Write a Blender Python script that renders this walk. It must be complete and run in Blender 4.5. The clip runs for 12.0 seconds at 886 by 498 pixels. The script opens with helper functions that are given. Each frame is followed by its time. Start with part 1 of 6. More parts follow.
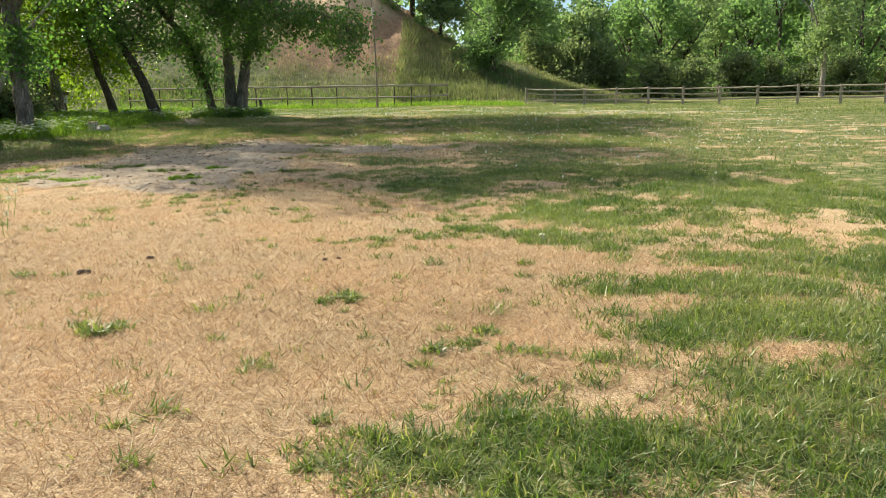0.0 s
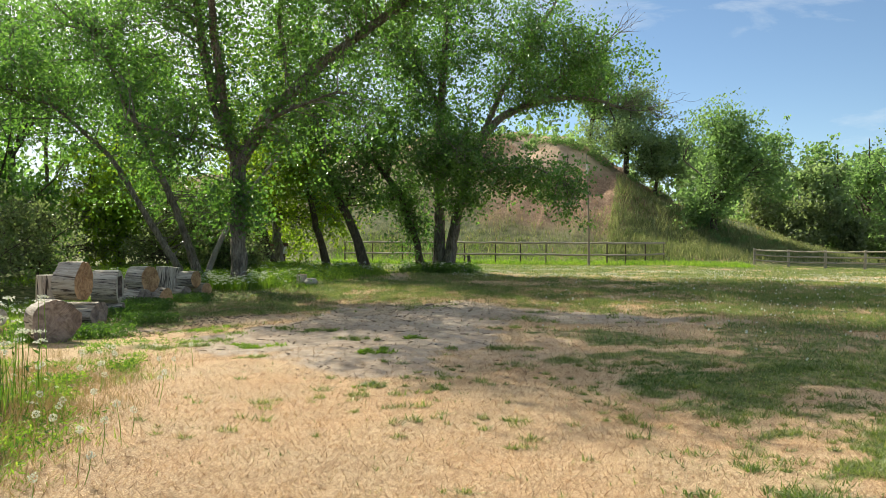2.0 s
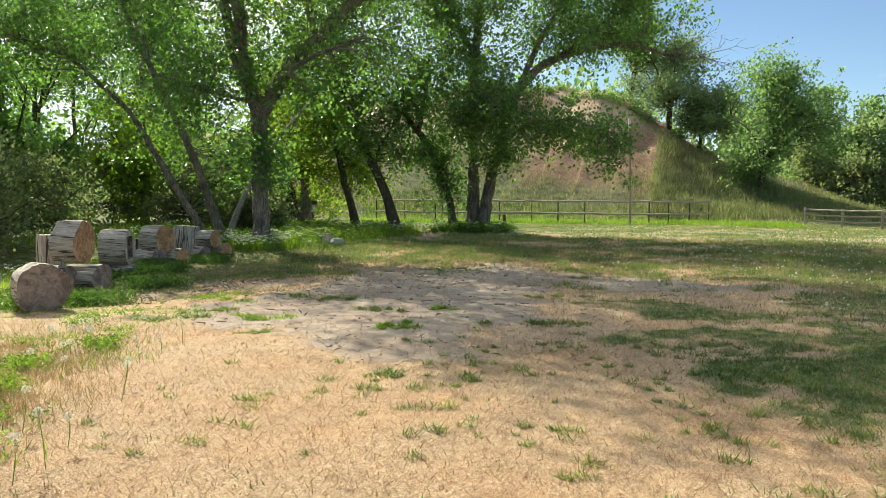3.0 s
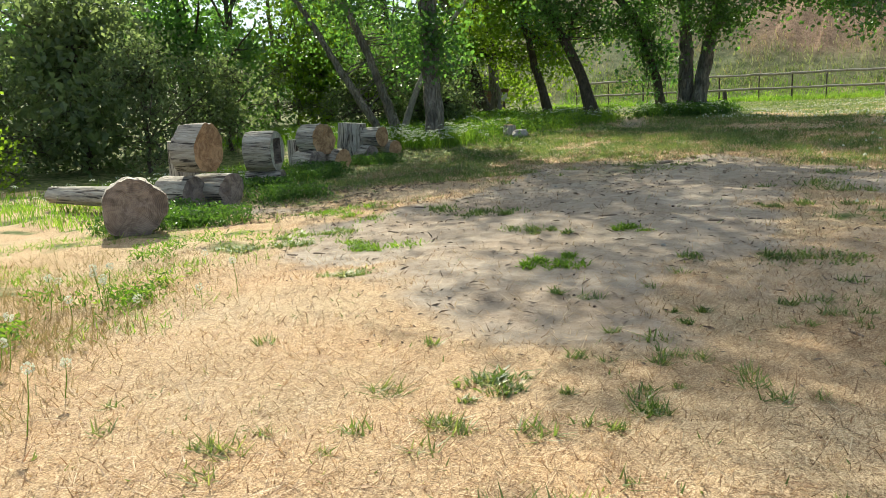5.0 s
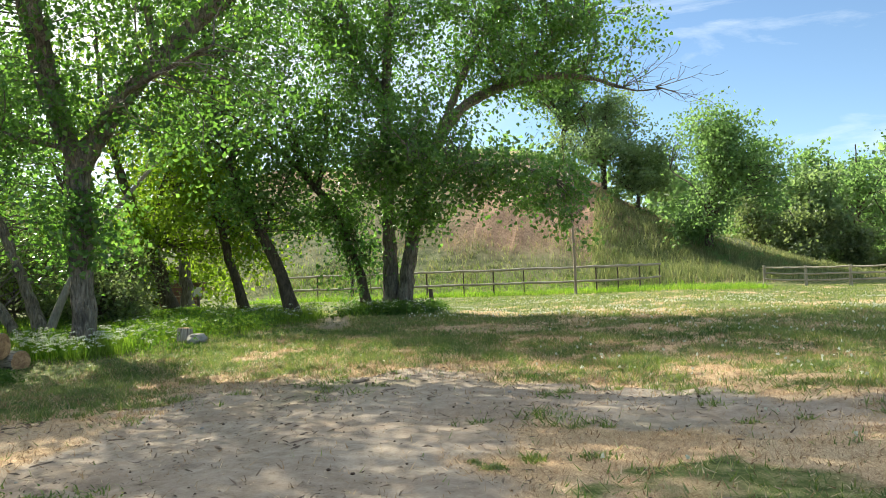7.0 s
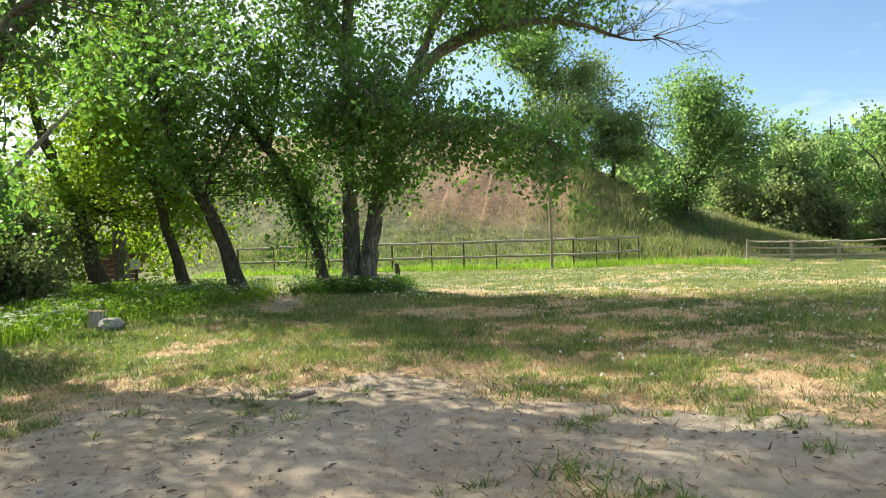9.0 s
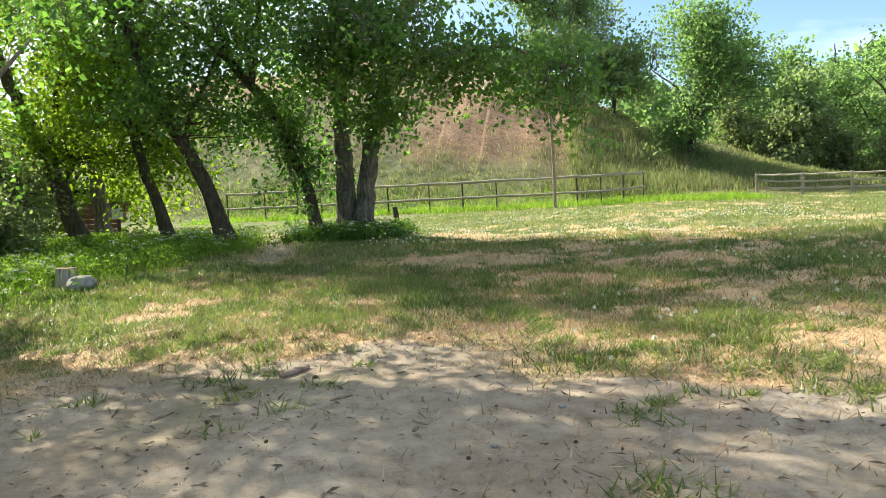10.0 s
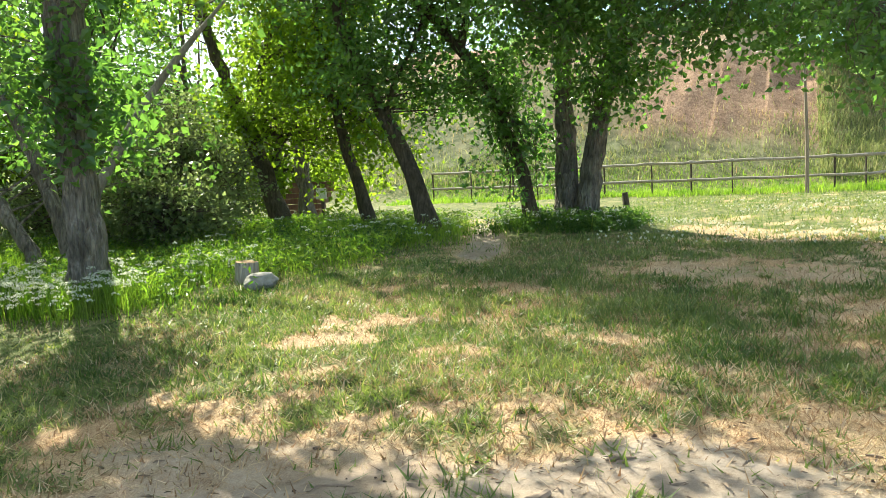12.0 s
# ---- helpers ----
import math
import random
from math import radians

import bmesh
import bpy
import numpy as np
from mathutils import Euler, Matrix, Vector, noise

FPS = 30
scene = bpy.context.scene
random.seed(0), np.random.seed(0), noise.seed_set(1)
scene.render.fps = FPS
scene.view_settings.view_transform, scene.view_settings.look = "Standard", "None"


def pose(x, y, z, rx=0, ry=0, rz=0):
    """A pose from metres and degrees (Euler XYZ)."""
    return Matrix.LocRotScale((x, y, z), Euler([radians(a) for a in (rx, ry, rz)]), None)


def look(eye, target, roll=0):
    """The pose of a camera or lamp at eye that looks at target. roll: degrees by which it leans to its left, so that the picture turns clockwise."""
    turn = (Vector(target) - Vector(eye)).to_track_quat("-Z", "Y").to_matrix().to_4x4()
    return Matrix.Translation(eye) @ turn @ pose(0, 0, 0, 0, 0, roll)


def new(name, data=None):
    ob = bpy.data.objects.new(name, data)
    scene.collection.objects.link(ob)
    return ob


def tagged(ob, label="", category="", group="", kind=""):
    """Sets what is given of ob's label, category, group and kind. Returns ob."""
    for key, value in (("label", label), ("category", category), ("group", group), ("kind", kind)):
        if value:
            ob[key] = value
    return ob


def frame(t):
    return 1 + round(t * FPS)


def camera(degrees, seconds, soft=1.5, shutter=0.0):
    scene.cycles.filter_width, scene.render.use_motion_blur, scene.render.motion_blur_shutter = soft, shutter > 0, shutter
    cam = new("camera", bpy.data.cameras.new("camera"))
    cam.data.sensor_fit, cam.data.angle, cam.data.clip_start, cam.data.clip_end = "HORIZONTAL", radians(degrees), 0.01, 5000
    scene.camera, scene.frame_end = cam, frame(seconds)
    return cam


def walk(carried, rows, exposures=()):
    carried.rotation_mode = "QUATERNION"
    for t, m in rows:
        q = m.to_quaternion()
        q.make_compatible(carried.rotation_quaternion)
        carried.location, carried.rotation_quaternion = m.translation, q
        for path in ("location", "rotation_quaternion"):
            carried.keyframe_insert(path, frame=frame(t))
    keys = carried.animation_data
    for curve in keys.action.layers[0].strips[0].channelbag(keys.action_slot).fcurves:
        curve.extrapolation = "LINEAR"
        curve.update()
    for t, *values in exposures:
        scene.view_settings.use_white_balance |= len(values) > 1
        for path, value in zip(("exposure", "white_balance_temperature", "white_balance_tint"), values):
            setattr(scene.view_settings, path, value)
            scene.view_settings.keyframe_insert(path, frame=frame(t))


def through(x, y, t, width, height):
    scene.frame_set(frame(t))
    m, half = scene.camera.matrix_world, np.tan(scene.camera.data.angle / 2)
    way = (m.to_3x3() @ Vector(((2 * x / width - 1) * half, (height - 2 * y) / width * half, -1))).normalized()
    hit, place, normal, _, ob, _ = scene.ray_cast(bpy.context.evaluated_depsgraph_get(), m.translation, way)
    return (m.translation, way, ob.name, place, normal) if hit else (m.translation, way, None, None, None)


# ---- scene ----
cam = camera(58.9, 12.0, soft=0.8)
PATH = [
    (0, (0.078, 0.184, 1.333), (0.046, 2.143, 0.932), -1.0),
    (0.5, (-0.104, 0.789, 1.385), (-0.605, 2.717, 1.203), 0.2),
    (1, (-0.324, 1.41, 1.391), (-0.928, 3.312, 1.258), 1.3),
    (1.5, (-0.42, 2.058, 1.416), (-0.979, 3.978, 1.378), 0.9),
    (2, (-0.618, 2.835, 1.43), (-1.15, 4.763, 1.419), 0.2),
    (2.5, (-0.772, 3.61, 1.395), (-1.32, 5.533, 1.339), 0.1),
    (3, (-0.996, 4.301, 1.421), (-1.611, 6.2, 1.304), 0.3),
    (3.5, (-1.199, 5.04, 1.392), (-1.914, 6.898, 1.2), 0.2),
    (3.7, (-1.237, 5.318, 1.379), (-2.028, 7.141, 1.155), -0.1),
    (5.3, (-1.845, 7.735, 1.298), (-2.938, 9.364, 0.908), -3.1),
    (5.5, (-1.925, 8.029, 1.32), (-2.854, 9.766, 0.975), -0.6),
    (6, (-1.971, 9.069, 1.378), (-2.493, 10.997, 1.288), -2.6),
    (6.5, (-2.187, 9.791, 1.371), (-2.598, 11.748, 1.431), -0.8),
    (7, (-2.317, 10.386, 1.391), (-2.76, 12.335, 1.459), -2.2),
    (7.2, (-2.414, 10.658, 1.409), (-2.879, 12.603, 1.467), -2.6),
    (8.8, (-2.99, 12.84, 1.452), (-3.389, 14.8, 1.454), -2.0),
    (9, (-3.037, 13.13, 1.434), (-3.395, 15.098, 1.426), -1.8),
    (9.5, (-3.236, 13.808, 1.453), (-3.542, 15.783, 1.393), -2.4),
    (10, (-3.478, 14.497, 1.448), (-3.827, 16.46, 1.289), -3.1),
    (10.5, (-3.679, 15.191, 1.481), (-4.188, 17.121, 1.341), -1.8),
    (11, (-3.946, 15.835, 1.515), (-4.558, 17.735, 1.39), -1.9),
    (11.5, (-4.233, 16.529, 1.53), (-4.95, 18.392, 1.406), -2.7),
    (12, (-4.636, 17.144, 1.536), (-5.473, 18.951, 1.348), -2.7),
]
walk(cam, [(t, look(eye, target, roll)) for t, eye, target, roll in PATH], exposures=[(0.0, 0.92, 7000, 4), (2.0, 0.90, 6900, 5), (3.5, 1.02, 6900, 4), (5.5, 1.00, 6600, 1), (6.5, 1.32, 6700, 3), (9.0, 1.34, 6900, 4), (12.0, 1.70, 6800, 1)])

# ---------------------------------------------------------------- light
SUN_AZ, SUN_EL = radians(-50.5), radians(37.0)
SUN_DIR = Vector((math.sin(SUN_AZ) * math.cos(SUN_EL), math.cos(SUN_AZ) * math.cos(SUN_EL), math.sin(SUN_EL)))
sun_data = bpy.data.lights.new("sun", "SUN")
sun_data.energy, sun_data.angle, sun_data.color = 4.2, radians(0.53), (1.0, 0.94, 0.83)
sun = new("sun", sun_data)
sun.matrix_world = look(SUN_DIR * 200, (0, 0, 0))

world = bpy.data.worlds.new("sky")
scene.world = world
world.use_nodes = True
wt = world.node_tree
wt.nodes.clear()
w_out = wt.nodes.new("ShaderNodeOutputWorld")
w_bg = wt.nodes.new("ShaderNodeBackground")
w_bg.inputs["Strength"].default_value = 0.074
w_sky = wt.nodes.new("ShaderNodeTexSky")
w_sky.sky_type, w_sky.sun_disc = "NISHITA", False
w_sky.sun_elevation, w_sky.sun_rotation = SUN_EL, SUN_AZ
w_sky.air_density, w_sky.dust_density, w_sky.ozone_density = 1.0, 0.15, 3.0
w_sky.altitude = 1600.0
# thin wisps of high cloud
w_co = wt.nodes.new("ShaderNodeTexCoord")
w_map = wt.nodes.new("ShaderNodeMapping")
w_map.inputs["Scale"].default_value = (1.6, 2.2, 9.0)
w_map.inputs["Rotation"].default_value = (0.1, 0.25, 0.0)
w_noise = wt.nodes.new("ShaderNodeTexNoise")
w_noise.inputs["Scale"].default_value, w_noise.inputs["Detail"].default_value, w_noise.inputs["Roughness"].default_value = 1.7, 8.0, 0.62
w_noise.inputs["Distortion"].default_value = 0.6
w_ramp = wt.nodes.new("ShaderNodeMapRange")
w_ramp.inputs["From Min"].default_value, w_ramp.inputs["From Max"].default_value = 0.52, 0.80
w_ramp.inputs["To Min"].default_value, w_ramp.inputs["To Max"].default_value = 0.0, 0.75
w_mix = wt.nodes.new("ShaderNodeMix")
w_mix.data_type = "RGBA"
# white cloud round the sun; thin unseen veil overhead, added to lighten the shade
w_dir = wt.nodes.new("ShaderNodeVectorMath")
w_dir.operation = "DOT_PRODUCT"
w_dir.inputs[1].default_value = SUN_DIR
w_near = wt.nodes.new("ShaderNodeMapRange")
w_near.inputs["From Min"].default_value, w_near.inputs["From Max"].default_value = 0.66, 0.93
w_sep = wt.nodes.new("ShaderNodeSeparateXYZ")
w_fill_veil = wt.nodes.new("ShaderNodeMapRange")
w_fill_veil.inputs["From Min"].default_value, w_fill_veil.inputs["From Max"].default_value = 0.50, 0.85
w_fill_veil.inputs["To Max"].default_value = 0.62
w_max = wt.nodes.new("ShaderNodeMath")
w_max.operation = "MAXIMUM"
w_max2 = wt.nodes.new("ShaderNodeMath")
w_max2.operation = "MAXIMUM"
w_white = wt.nodes.new("ShaderNodeMix")
w_white.data_type = "RGBA"
w_white.inputs["A"].default_value = (7.0, 7.4, 8.0, 1)
w_white.inputs["B"].default_value = (8.0, 8.2, 8.6, 1)
wt.links.new(w_co.outputs["Generated"], w_map.inputs["Vector"])
wt.links.new(w_map.outputs["Vector"], w_noise.inputs["Vector"])
wt.links.new(w_noise.outputs["Fac"], w_ramp.inputs["Value"])
wt.links.new(w_co.outputs["Generated"], w_dir.inputs[0])
wt.links.new(w_co.outputs["Generated"], w_sep.inputs["Vector"])
wt.links.new(w_dir.outputs["Value"], w_near.inputs["Value"])
wt.links.new(w_sep.outputs["Z"], w_fill_veil.inputs["Value"])
wt.links.new(w_ramp.outputs["Result"], w_max.inputs[0])
wt.links.new(w_near.outputs["Result"], w_max.inputs[1])
wt.links.new(w_max.outputs["Value"], w_max2.inputs[0])
wt.links.new(w_fill_veil.outputs["Result"], w_max2.inputs[1])
wt.links.new(w_near.outputs["Result"], w_white.inputs["Factor"])
wt.links.new(w_white.outputs["Result"], w_mix.inputs["B"])
wt.links.new(w_max2.outputs["Value"], w_mix.inputs["Factor"])
wt.links.new(w_sky.outputs["Color"], w_mix.inputs["A"])
wt.links.new(w_mix.outputs["Result"], w_bg.inputs["Color"])
wt.links.new(w_bg.outputs["Background"], w_out.inputs["Surface"])

# ---------------------------------------------------------------- numbers: noise and terrain
rng = np.random.default_rng(7)


def ss(a, b, v):
    k = np.clip((np.asarray(v, float) - a) / (b - a), 0, 1)
    return k * k * (3 - 2 * k)


LATTICE = np.random.default_rng(3).random((256, 256))


def vnoise(x, y):
    xi, yi = np.floor(x).astype(int), np.floor(y).astype(int)
    fx, fy = x - xi, y - yi
    fx, fy = fx * fx * (3 - 2 * fx), fy * fy * (3 - 2 * fy)
    a, b = LATTICE[xi % 256, yi % 256], LATTICE[(xi + 1) % 256, yi % 256]
    c, d = LATTICE[xi % 256, (yi + 1) % 256], LATTICE[(xi + 1) % 256, (yi + 1) % 256]
    return (a * (1 - fx) + b * fx) * (1 - fy) + (c * (1 - fx) + d * fx) * fy


def fbm(x, y, size, octaves=4, shift=0.0):
    """Layered noise, about -1 to 1, whose largest lumps are size metres wide."""
    x, y = np.asarray(x, float) / size + shift, np.asarray(y, float) / size + shift * 1.7
    total, amp, norm = 0.0, 1.0, 0.0
    for _ in range(octaves):
        total = total + amp * (vnoise(x, y) * 2 - 1)
        norm += amp
        x, y, amp = x * 2.03 + 11.3, y * 2.03 + 5.1, amp * 0.55
    return total / norm * 1.6


CREST_X = (-140, -60, -40, -30, -20, -14, -10.3, -6.5, -3.0, 1.7, 5.3, 8.5, 11.6, 15.0)
CREST_Z = (4.0, 6.5, 8.4, 10.3, 11.2, 11.3, 10.8, 9.4, 7.4, 4.5, 3.0, 2.0, 1.0, 0.0)


def hill(x, y):
    crest = np.interp(x, CREST_X, CREST_Z)
    crest = crest + 0.35 * fbm(x, y * 0 + 3, 3.0, 3) * ss(12, 0, x)
    foot = np.interp(x, (-60, -30, -16, -4, 0, 6, 12), (50, 50, 51.5, 52.5, 54.5, 57, 59))
    k = np.clip((y - foot) / (72.0 - foot), 0, 1.0)
    rise = 0.72 * k + 0.28 * ss(0, 1, k)
    lumps = fbm(x, y, 6.0, 4, 4.2) * 0.55 * ss(0.05, 0.4, k) * ss(0.0, 3.0, crest)
    return crest * rise + lumps


def height(x, y):
    x, y = np.asarray(x, float), np.asarray(y, float)
    rise = 0.28 * ss(19, 31, y) * (1 - 0.5 * ss(0, 9, x))
    dip = -0.14 * ss(-7.0, -10, x) * (1 - ss(21, 25, y))
    mound = 0.16 * np.exp(-(((x + 9.2) / 2.2) ** 2 + ((y - 32.6) / 1.3) ** 2))
    near = ss(70, 40, np.hypot(x, y - 20))
    bumps = (0.045 * fbm(x, y, 2.4, 3, 1.0) + 0.014 * fbm(x, y, 0.45, 3, 2.0)) * near
    scuffs = -0.022 * ss(0.15, 0.6, fbm(x, y, 0.42, 2, 6.3)) * ss(10, 12, y) * ss(23, 21, y) * near
    track = -0.06 * np.exp(-(((x + 9.95 + 0.38 * (y - 30.3)) / 0.45) ** 2)) * ss(26, 28, y) * ss(36, 34, y)
    return rise + dip + mound + bumps + scuffs + track + hill(x, y)


def blob(x, y, cx, cy, rx, ry, edge=0.35):
    return ss(1 + edge, 1 - edge, np.hypot((x - cx) / rx, (y - cy) / ry))


def dirt_mask(x, y):
    """Bare trodden earth."""
    wx, wy = x + 0.5 * fbm(x, y, 1.6, 4, 6.0), y + 0.6 * fbm(x, y, 1.6, 4, 7.0)
    m = blob(wx, wy, -5.6, 18.2, 2.2, 3.3)
    m = np.maximum(m, blob(wx, wy, -6.0, 14.2, 1.6, 2.0))
    m = np.maximum(m, 0.96 * blob(wx, wy, -4.6, 14.2, 1.7, 2.2))
    m = np.maximum(m, 0.74 * blob(wx, wy, -4.4, 12.0, 1.5, 1.3))
    m = np.maximum(m, 0.86 * blob(wx, wy, -2.4, 18.6, 2.0, 1.3))
    m = np.maximum(m, 0.62 * blob(wx, wy, -0.6, 18.2, 2.0, 1.0))
    m = np.maximum(m, 0.55 * blob(wx, wy, -2.6, 13.6, 1.3, 1.5))
    m = np.maximum(m, 0.50 * blob(wx, wy, -5.2, 27.0, 1.7, 0.8))
    m = np.maximum(m, 0.62 * blob(wx, wy, -7.0, 20.6, 1.8, 0.9))
    m = np.maximum(m, 0.55 * blob(wx, wy, -8.6, 17.2, 1.2, 1.4))
    path = np.exp(-(((x + 0.15 * fbm(x, y, 1.2, 3, 6.0) + 9.95 + 0.38 * (y - 30.3)) / 0.46) ** 2)) * ss(27.0, 29.0, y) * ss(38, 34, y)
    m = np.maximum(m, 0.95 * path)
    m = np.maximum(m, 0.75 * blob(wx, wy, -10.6, 15.0, 1.3, 0.8))
    return np.clip(m, 0, 1)


WEED_Y, WEED_X = (2.0, 4.0, 5.3, 6.5, 8.0, 9.5, 12.0), (-4.6, -4.4, -4.5, -4.9, -5.5, -6.2, -7.6)


def weed_edge(y):
    """Where the bank of tall weeds begins."""
    return np.interp(y, WEED_Y, WEED_X)


def green_mask(x, y):
    """How much living grass there is, 0 straw to 1 lush."""
    x, y = np.asarray(x, float), np.asarray(y, float)
    wx, wy = x + 0.55 * fbm(x, y, 1.5, 4, 14.0), y + 0.55 * fbm(x, y, 1.5, 4, 15.0)
    edge = np.interp(wy, (0, 2.9, 3.7, 6.0, 8.5, 11.0, 13, 17, 40), (-1.2, -0.9, 0.7, 1.2, 0.0, -1.3, -1.7, -1.0, -1.0))
    g = 0.84 * ss(-0.9, 1.7, wx - edge)
    shade = ss(18.8, 20.6, wy + 0.12 * np.clip(x, -3, 6)) * ss(33, 30, y)
    g = np.maximum(g, (0.62 + 0.36 * fbm(x, y, 0.28, 2, 17.0) + 0.42 * fbm(x, y, 1.1, 3, 18.0) + 0.22 * ss(-3, 2, x)) * shade)
    g = np.maximum(g, 0.86 * ss(29, 32, y + 0.25 * x))
    g = np.maximum(g, 0.36 * ss(0.8, -0.3, wx - weed_edge(wy)) * ss(-14, 4, wy))
    g = np.maximum(g, 0.95 * ss(-7.0, -10.0, wx - 2.5 * ss(24, 31, y)) * ss(13, 17, wy))
    g = np.maximum(g, 0.95 * blob(wx, wy, -1.7, 15.6, 1.2, 1.0))
    g = np.maximum(g, 0.8 * blob(wx, wy, -1.2, 12.9, 1.4, 0.8))
    clumps = fbm(x, y, 0.9, 3, 9.0) * 0.55 + fbm(x, y, 0.33, 2, 12.0) * 0.6
    g = g + clumps * (0.22 + 0.60 * ss(0.03, 0.4, g) * ss(1.0, 0.7, g)) - 0.07
    dry = blob(x, y, 6, 34, 5, 1.6, 0.6) + blob(x, y, 3.4, 7.6, 1.6, 0.8, 0.7) + 0.5 * blob(x, y, 5.5, 21.5, 3, 0.8, 0.7)
    g = g - 0.32 * np.clip(dry, 0, 1)
    return np.clip(g, 0, 1) * (1 - 0.85 * dirt_mask(x, y))


# ---------------------------------------------------------------- mesh helpers
class Geo:
    """Gathers vertices and faces of one mesh."""

    def __init__(self):
        self.v, self.f, self.n, self.slots = [], [], 0, []

    def add(self, verts, faces, slot=0):
        verts, faces = np.asarray(verts, float).reshape(-1, 3), np.asarray(faces, int)
        self.v.append(verts)
        self.f.append(faces + self.n)
        self.slots.append(np.full(len(faces), slot))
        self.n += len(verts)

    def mesh(self, name, smooth=False):
        me = bpy.data.meshes.new(name)
        verts = np.concatenate(self.v)
        sizes = np.concatenate([np.full(len(f), f.shape[1]) for f in self.f])
        loops = np.concatenate([f.ravel() for f in self.f])
        me.vertices.add(len(verts))
        me.vertices.foreach_set("co", verts.ravel().astype(np.float32))
        me.loops.add(len(loops))
        me.loops.foreach_set("vertex_index", loops.astype(np.int32))
        me.polygons.add(len(sizes))
        starts = np.concatenate([[0], np.cumsum(sizes)[:-1]])
        me.polygons.foreach_set("loop_start", starts.astype(np.int32))
        me.polygons.foreach_set("loop_total", sizes.astype(np.int32))
        me.polygons.foreach_set("material_index", np.concatenate(self.slots).astype(np.int32))
        me.polygons.foreach_set("use_smooth", np.full(len(sizes), smooth))
        me.update(calc_edges=True)
        return me


def thing(name, at=(0, 0, 0), label="", category="", group="", kind=""):
    ob = new(name)
    ob.empty_display_size = 0.2
    ob.location = at
    return tagged(ob, label, category, group, kind)


def part(name, geo, material, parent=None, label="", smooth=False, kind=""):
    """One mesh object from a Geo, under a thing or a part; its vertices are given in world metres."""
    ob = new(name, geo.mesh(name, smooth))
    for m in (material if isinstance(material, (list, tuple)) else [material]):
        ob.data.materials.append(m)
    if parent is not None:
        ob.parent = parent
        bpy.context.view_layer.update()
        ob.matrix_parent_inverse = parent.matrix_world.inverted()
    return tagged(ob, label, kind=kind)


def unit(v):
    v = np.asarray(v, float)
    return v / (np.linalg.norm(v, axis=-1, keepdims=True) + 1e-9)


def resample(points, radii, n):
    """A smooth curve through the points, with n rings."""
    p, r = np.asarray(points, float), np.asarray(radii, float)
    s = np.concatenate([[0], np.cumsum(np.linalg.norm(np.diff(p, axis=0), axis=1))])
    u = np.linspace(0, s[-1], n)
    lin = np.stack([np.interp(u, s, p[:, k]) for k in range(3)], 1)
    for _ in range(max(1, n // 10)):
        lin[1:-1] = 0.25 * lin[:-2] + 0.5 * lin[1:-1] + 0.25 * lin[2:]
    return lin, np.interp(u, s, r)


def tube(geo, points, radii, sides=6, rough=0.0, seed=0, cap=False, slot=0, furrow=0.0, flare=0.0):
    """A limb: rings along the points, uneven by rough (share of the radius), with bark furrows."""
    p, r = np.asarray(points, float), np.asarray(radii, float)
    t = unit(np.gradient(p, axis=0))
    ref = np.array((1.0, 0.13, 0.07)) if abs(t[0][0]) < 0.8 else np.array((0.1, 1.0, 0.05))
    a = unit(np.cross(t, ref))
    b = np.cross(t, a)
    ang = np.linspace(0, 2 * np.pi, sides, endpoint=False)
    k = np.arange(len(p))[:, None]
    rad = r[:, None] * np.ones(sides)
    if rough:
        rad = rad * (1 + rough * fbm(ang[None] * 1.2 + seed, k * 0.33 + seed, 1.0, 3))
    if furrow:
        wav = fbm(ang[None] * 9 + 0.5 * np.sin(k * 0.7) + seed, k * 0.22 + seed, 1.0, 2)
        rad = rad - furrow * np.abs(wav)
    if flare:
        lobes = 0.65 + 0.35 * np.sin(ang * 5 + seed)
        rad = rad * (1 + flare * np.exp(-np.linspace(0, 1, len(p)) * 14)[:, None] * lobes[None])
    ring = p[:, None] + rad[..., None] * (np.cos(ang)[None, :, None] * a[:, None] + np.sin(ang)[None, :, None] * b[:, None])
    i, j = np.meshgrid(np.arange(len(p) - 1), np.arange(sides), indexing="ij")
    j2 = (j + 1) % sides
    quads = np.stack([i * sides + j, i * sides + j2, (i + 1) * sides + j2, (i + 1) * sides + j], -1).reshape(-1, 4)
    base = geo.n
    geo.add(ring.reshape(-1, 3), quads, slot)
    if cap:
        for e, order in ((0, -1), (len(p) - 1, 1)):
            ids = np.arange(sides)
            centre = p[e]
            geo.add(np.vstack([ring[e], centre]), np.stack([ids, (ids + 1) % sides, np.full(sides, sides)], 1)[:, ::order], slot)
    return base


def leaf_quads(geo, centres, size, rnd, droop=0.0, slot=0, long=1.25, wide=0.9, flat=1.0):
    """Small folded leaves at the centres, turned at random."""
    n = len(centres)
    d = unit(rnd.normal(size=(n, 3)) * np.array((1, 1, flat)) + np.array((0, 0, -droop)))
    side = unit(np.cross(d, rnd.normal(size=(n, 3)) * np.array((flat, flat, 1)) + np.array((0, 0, 1 - flat))))
    up = np.cross(side, d)
    s = size * rnd.uniform(0.65, 1.25, (n, 1))
    c = np.asarray(centres)
    base, tip = c - d * s * long * 0.4, c + d * s * long * 0.6
    bend = up * s * 0.16
    left, right = c - side * s * wide * 0.5 - d * s * 0.08 + bend, c + side * s * wide * 0.5 - d * s * 0.08 + bend
    verts = np.stack([base, right, tip, left], 1).reshape(-1, 3)
    geo.add(verts, np.arange(n * 4).reshape(-1, 4), slot)


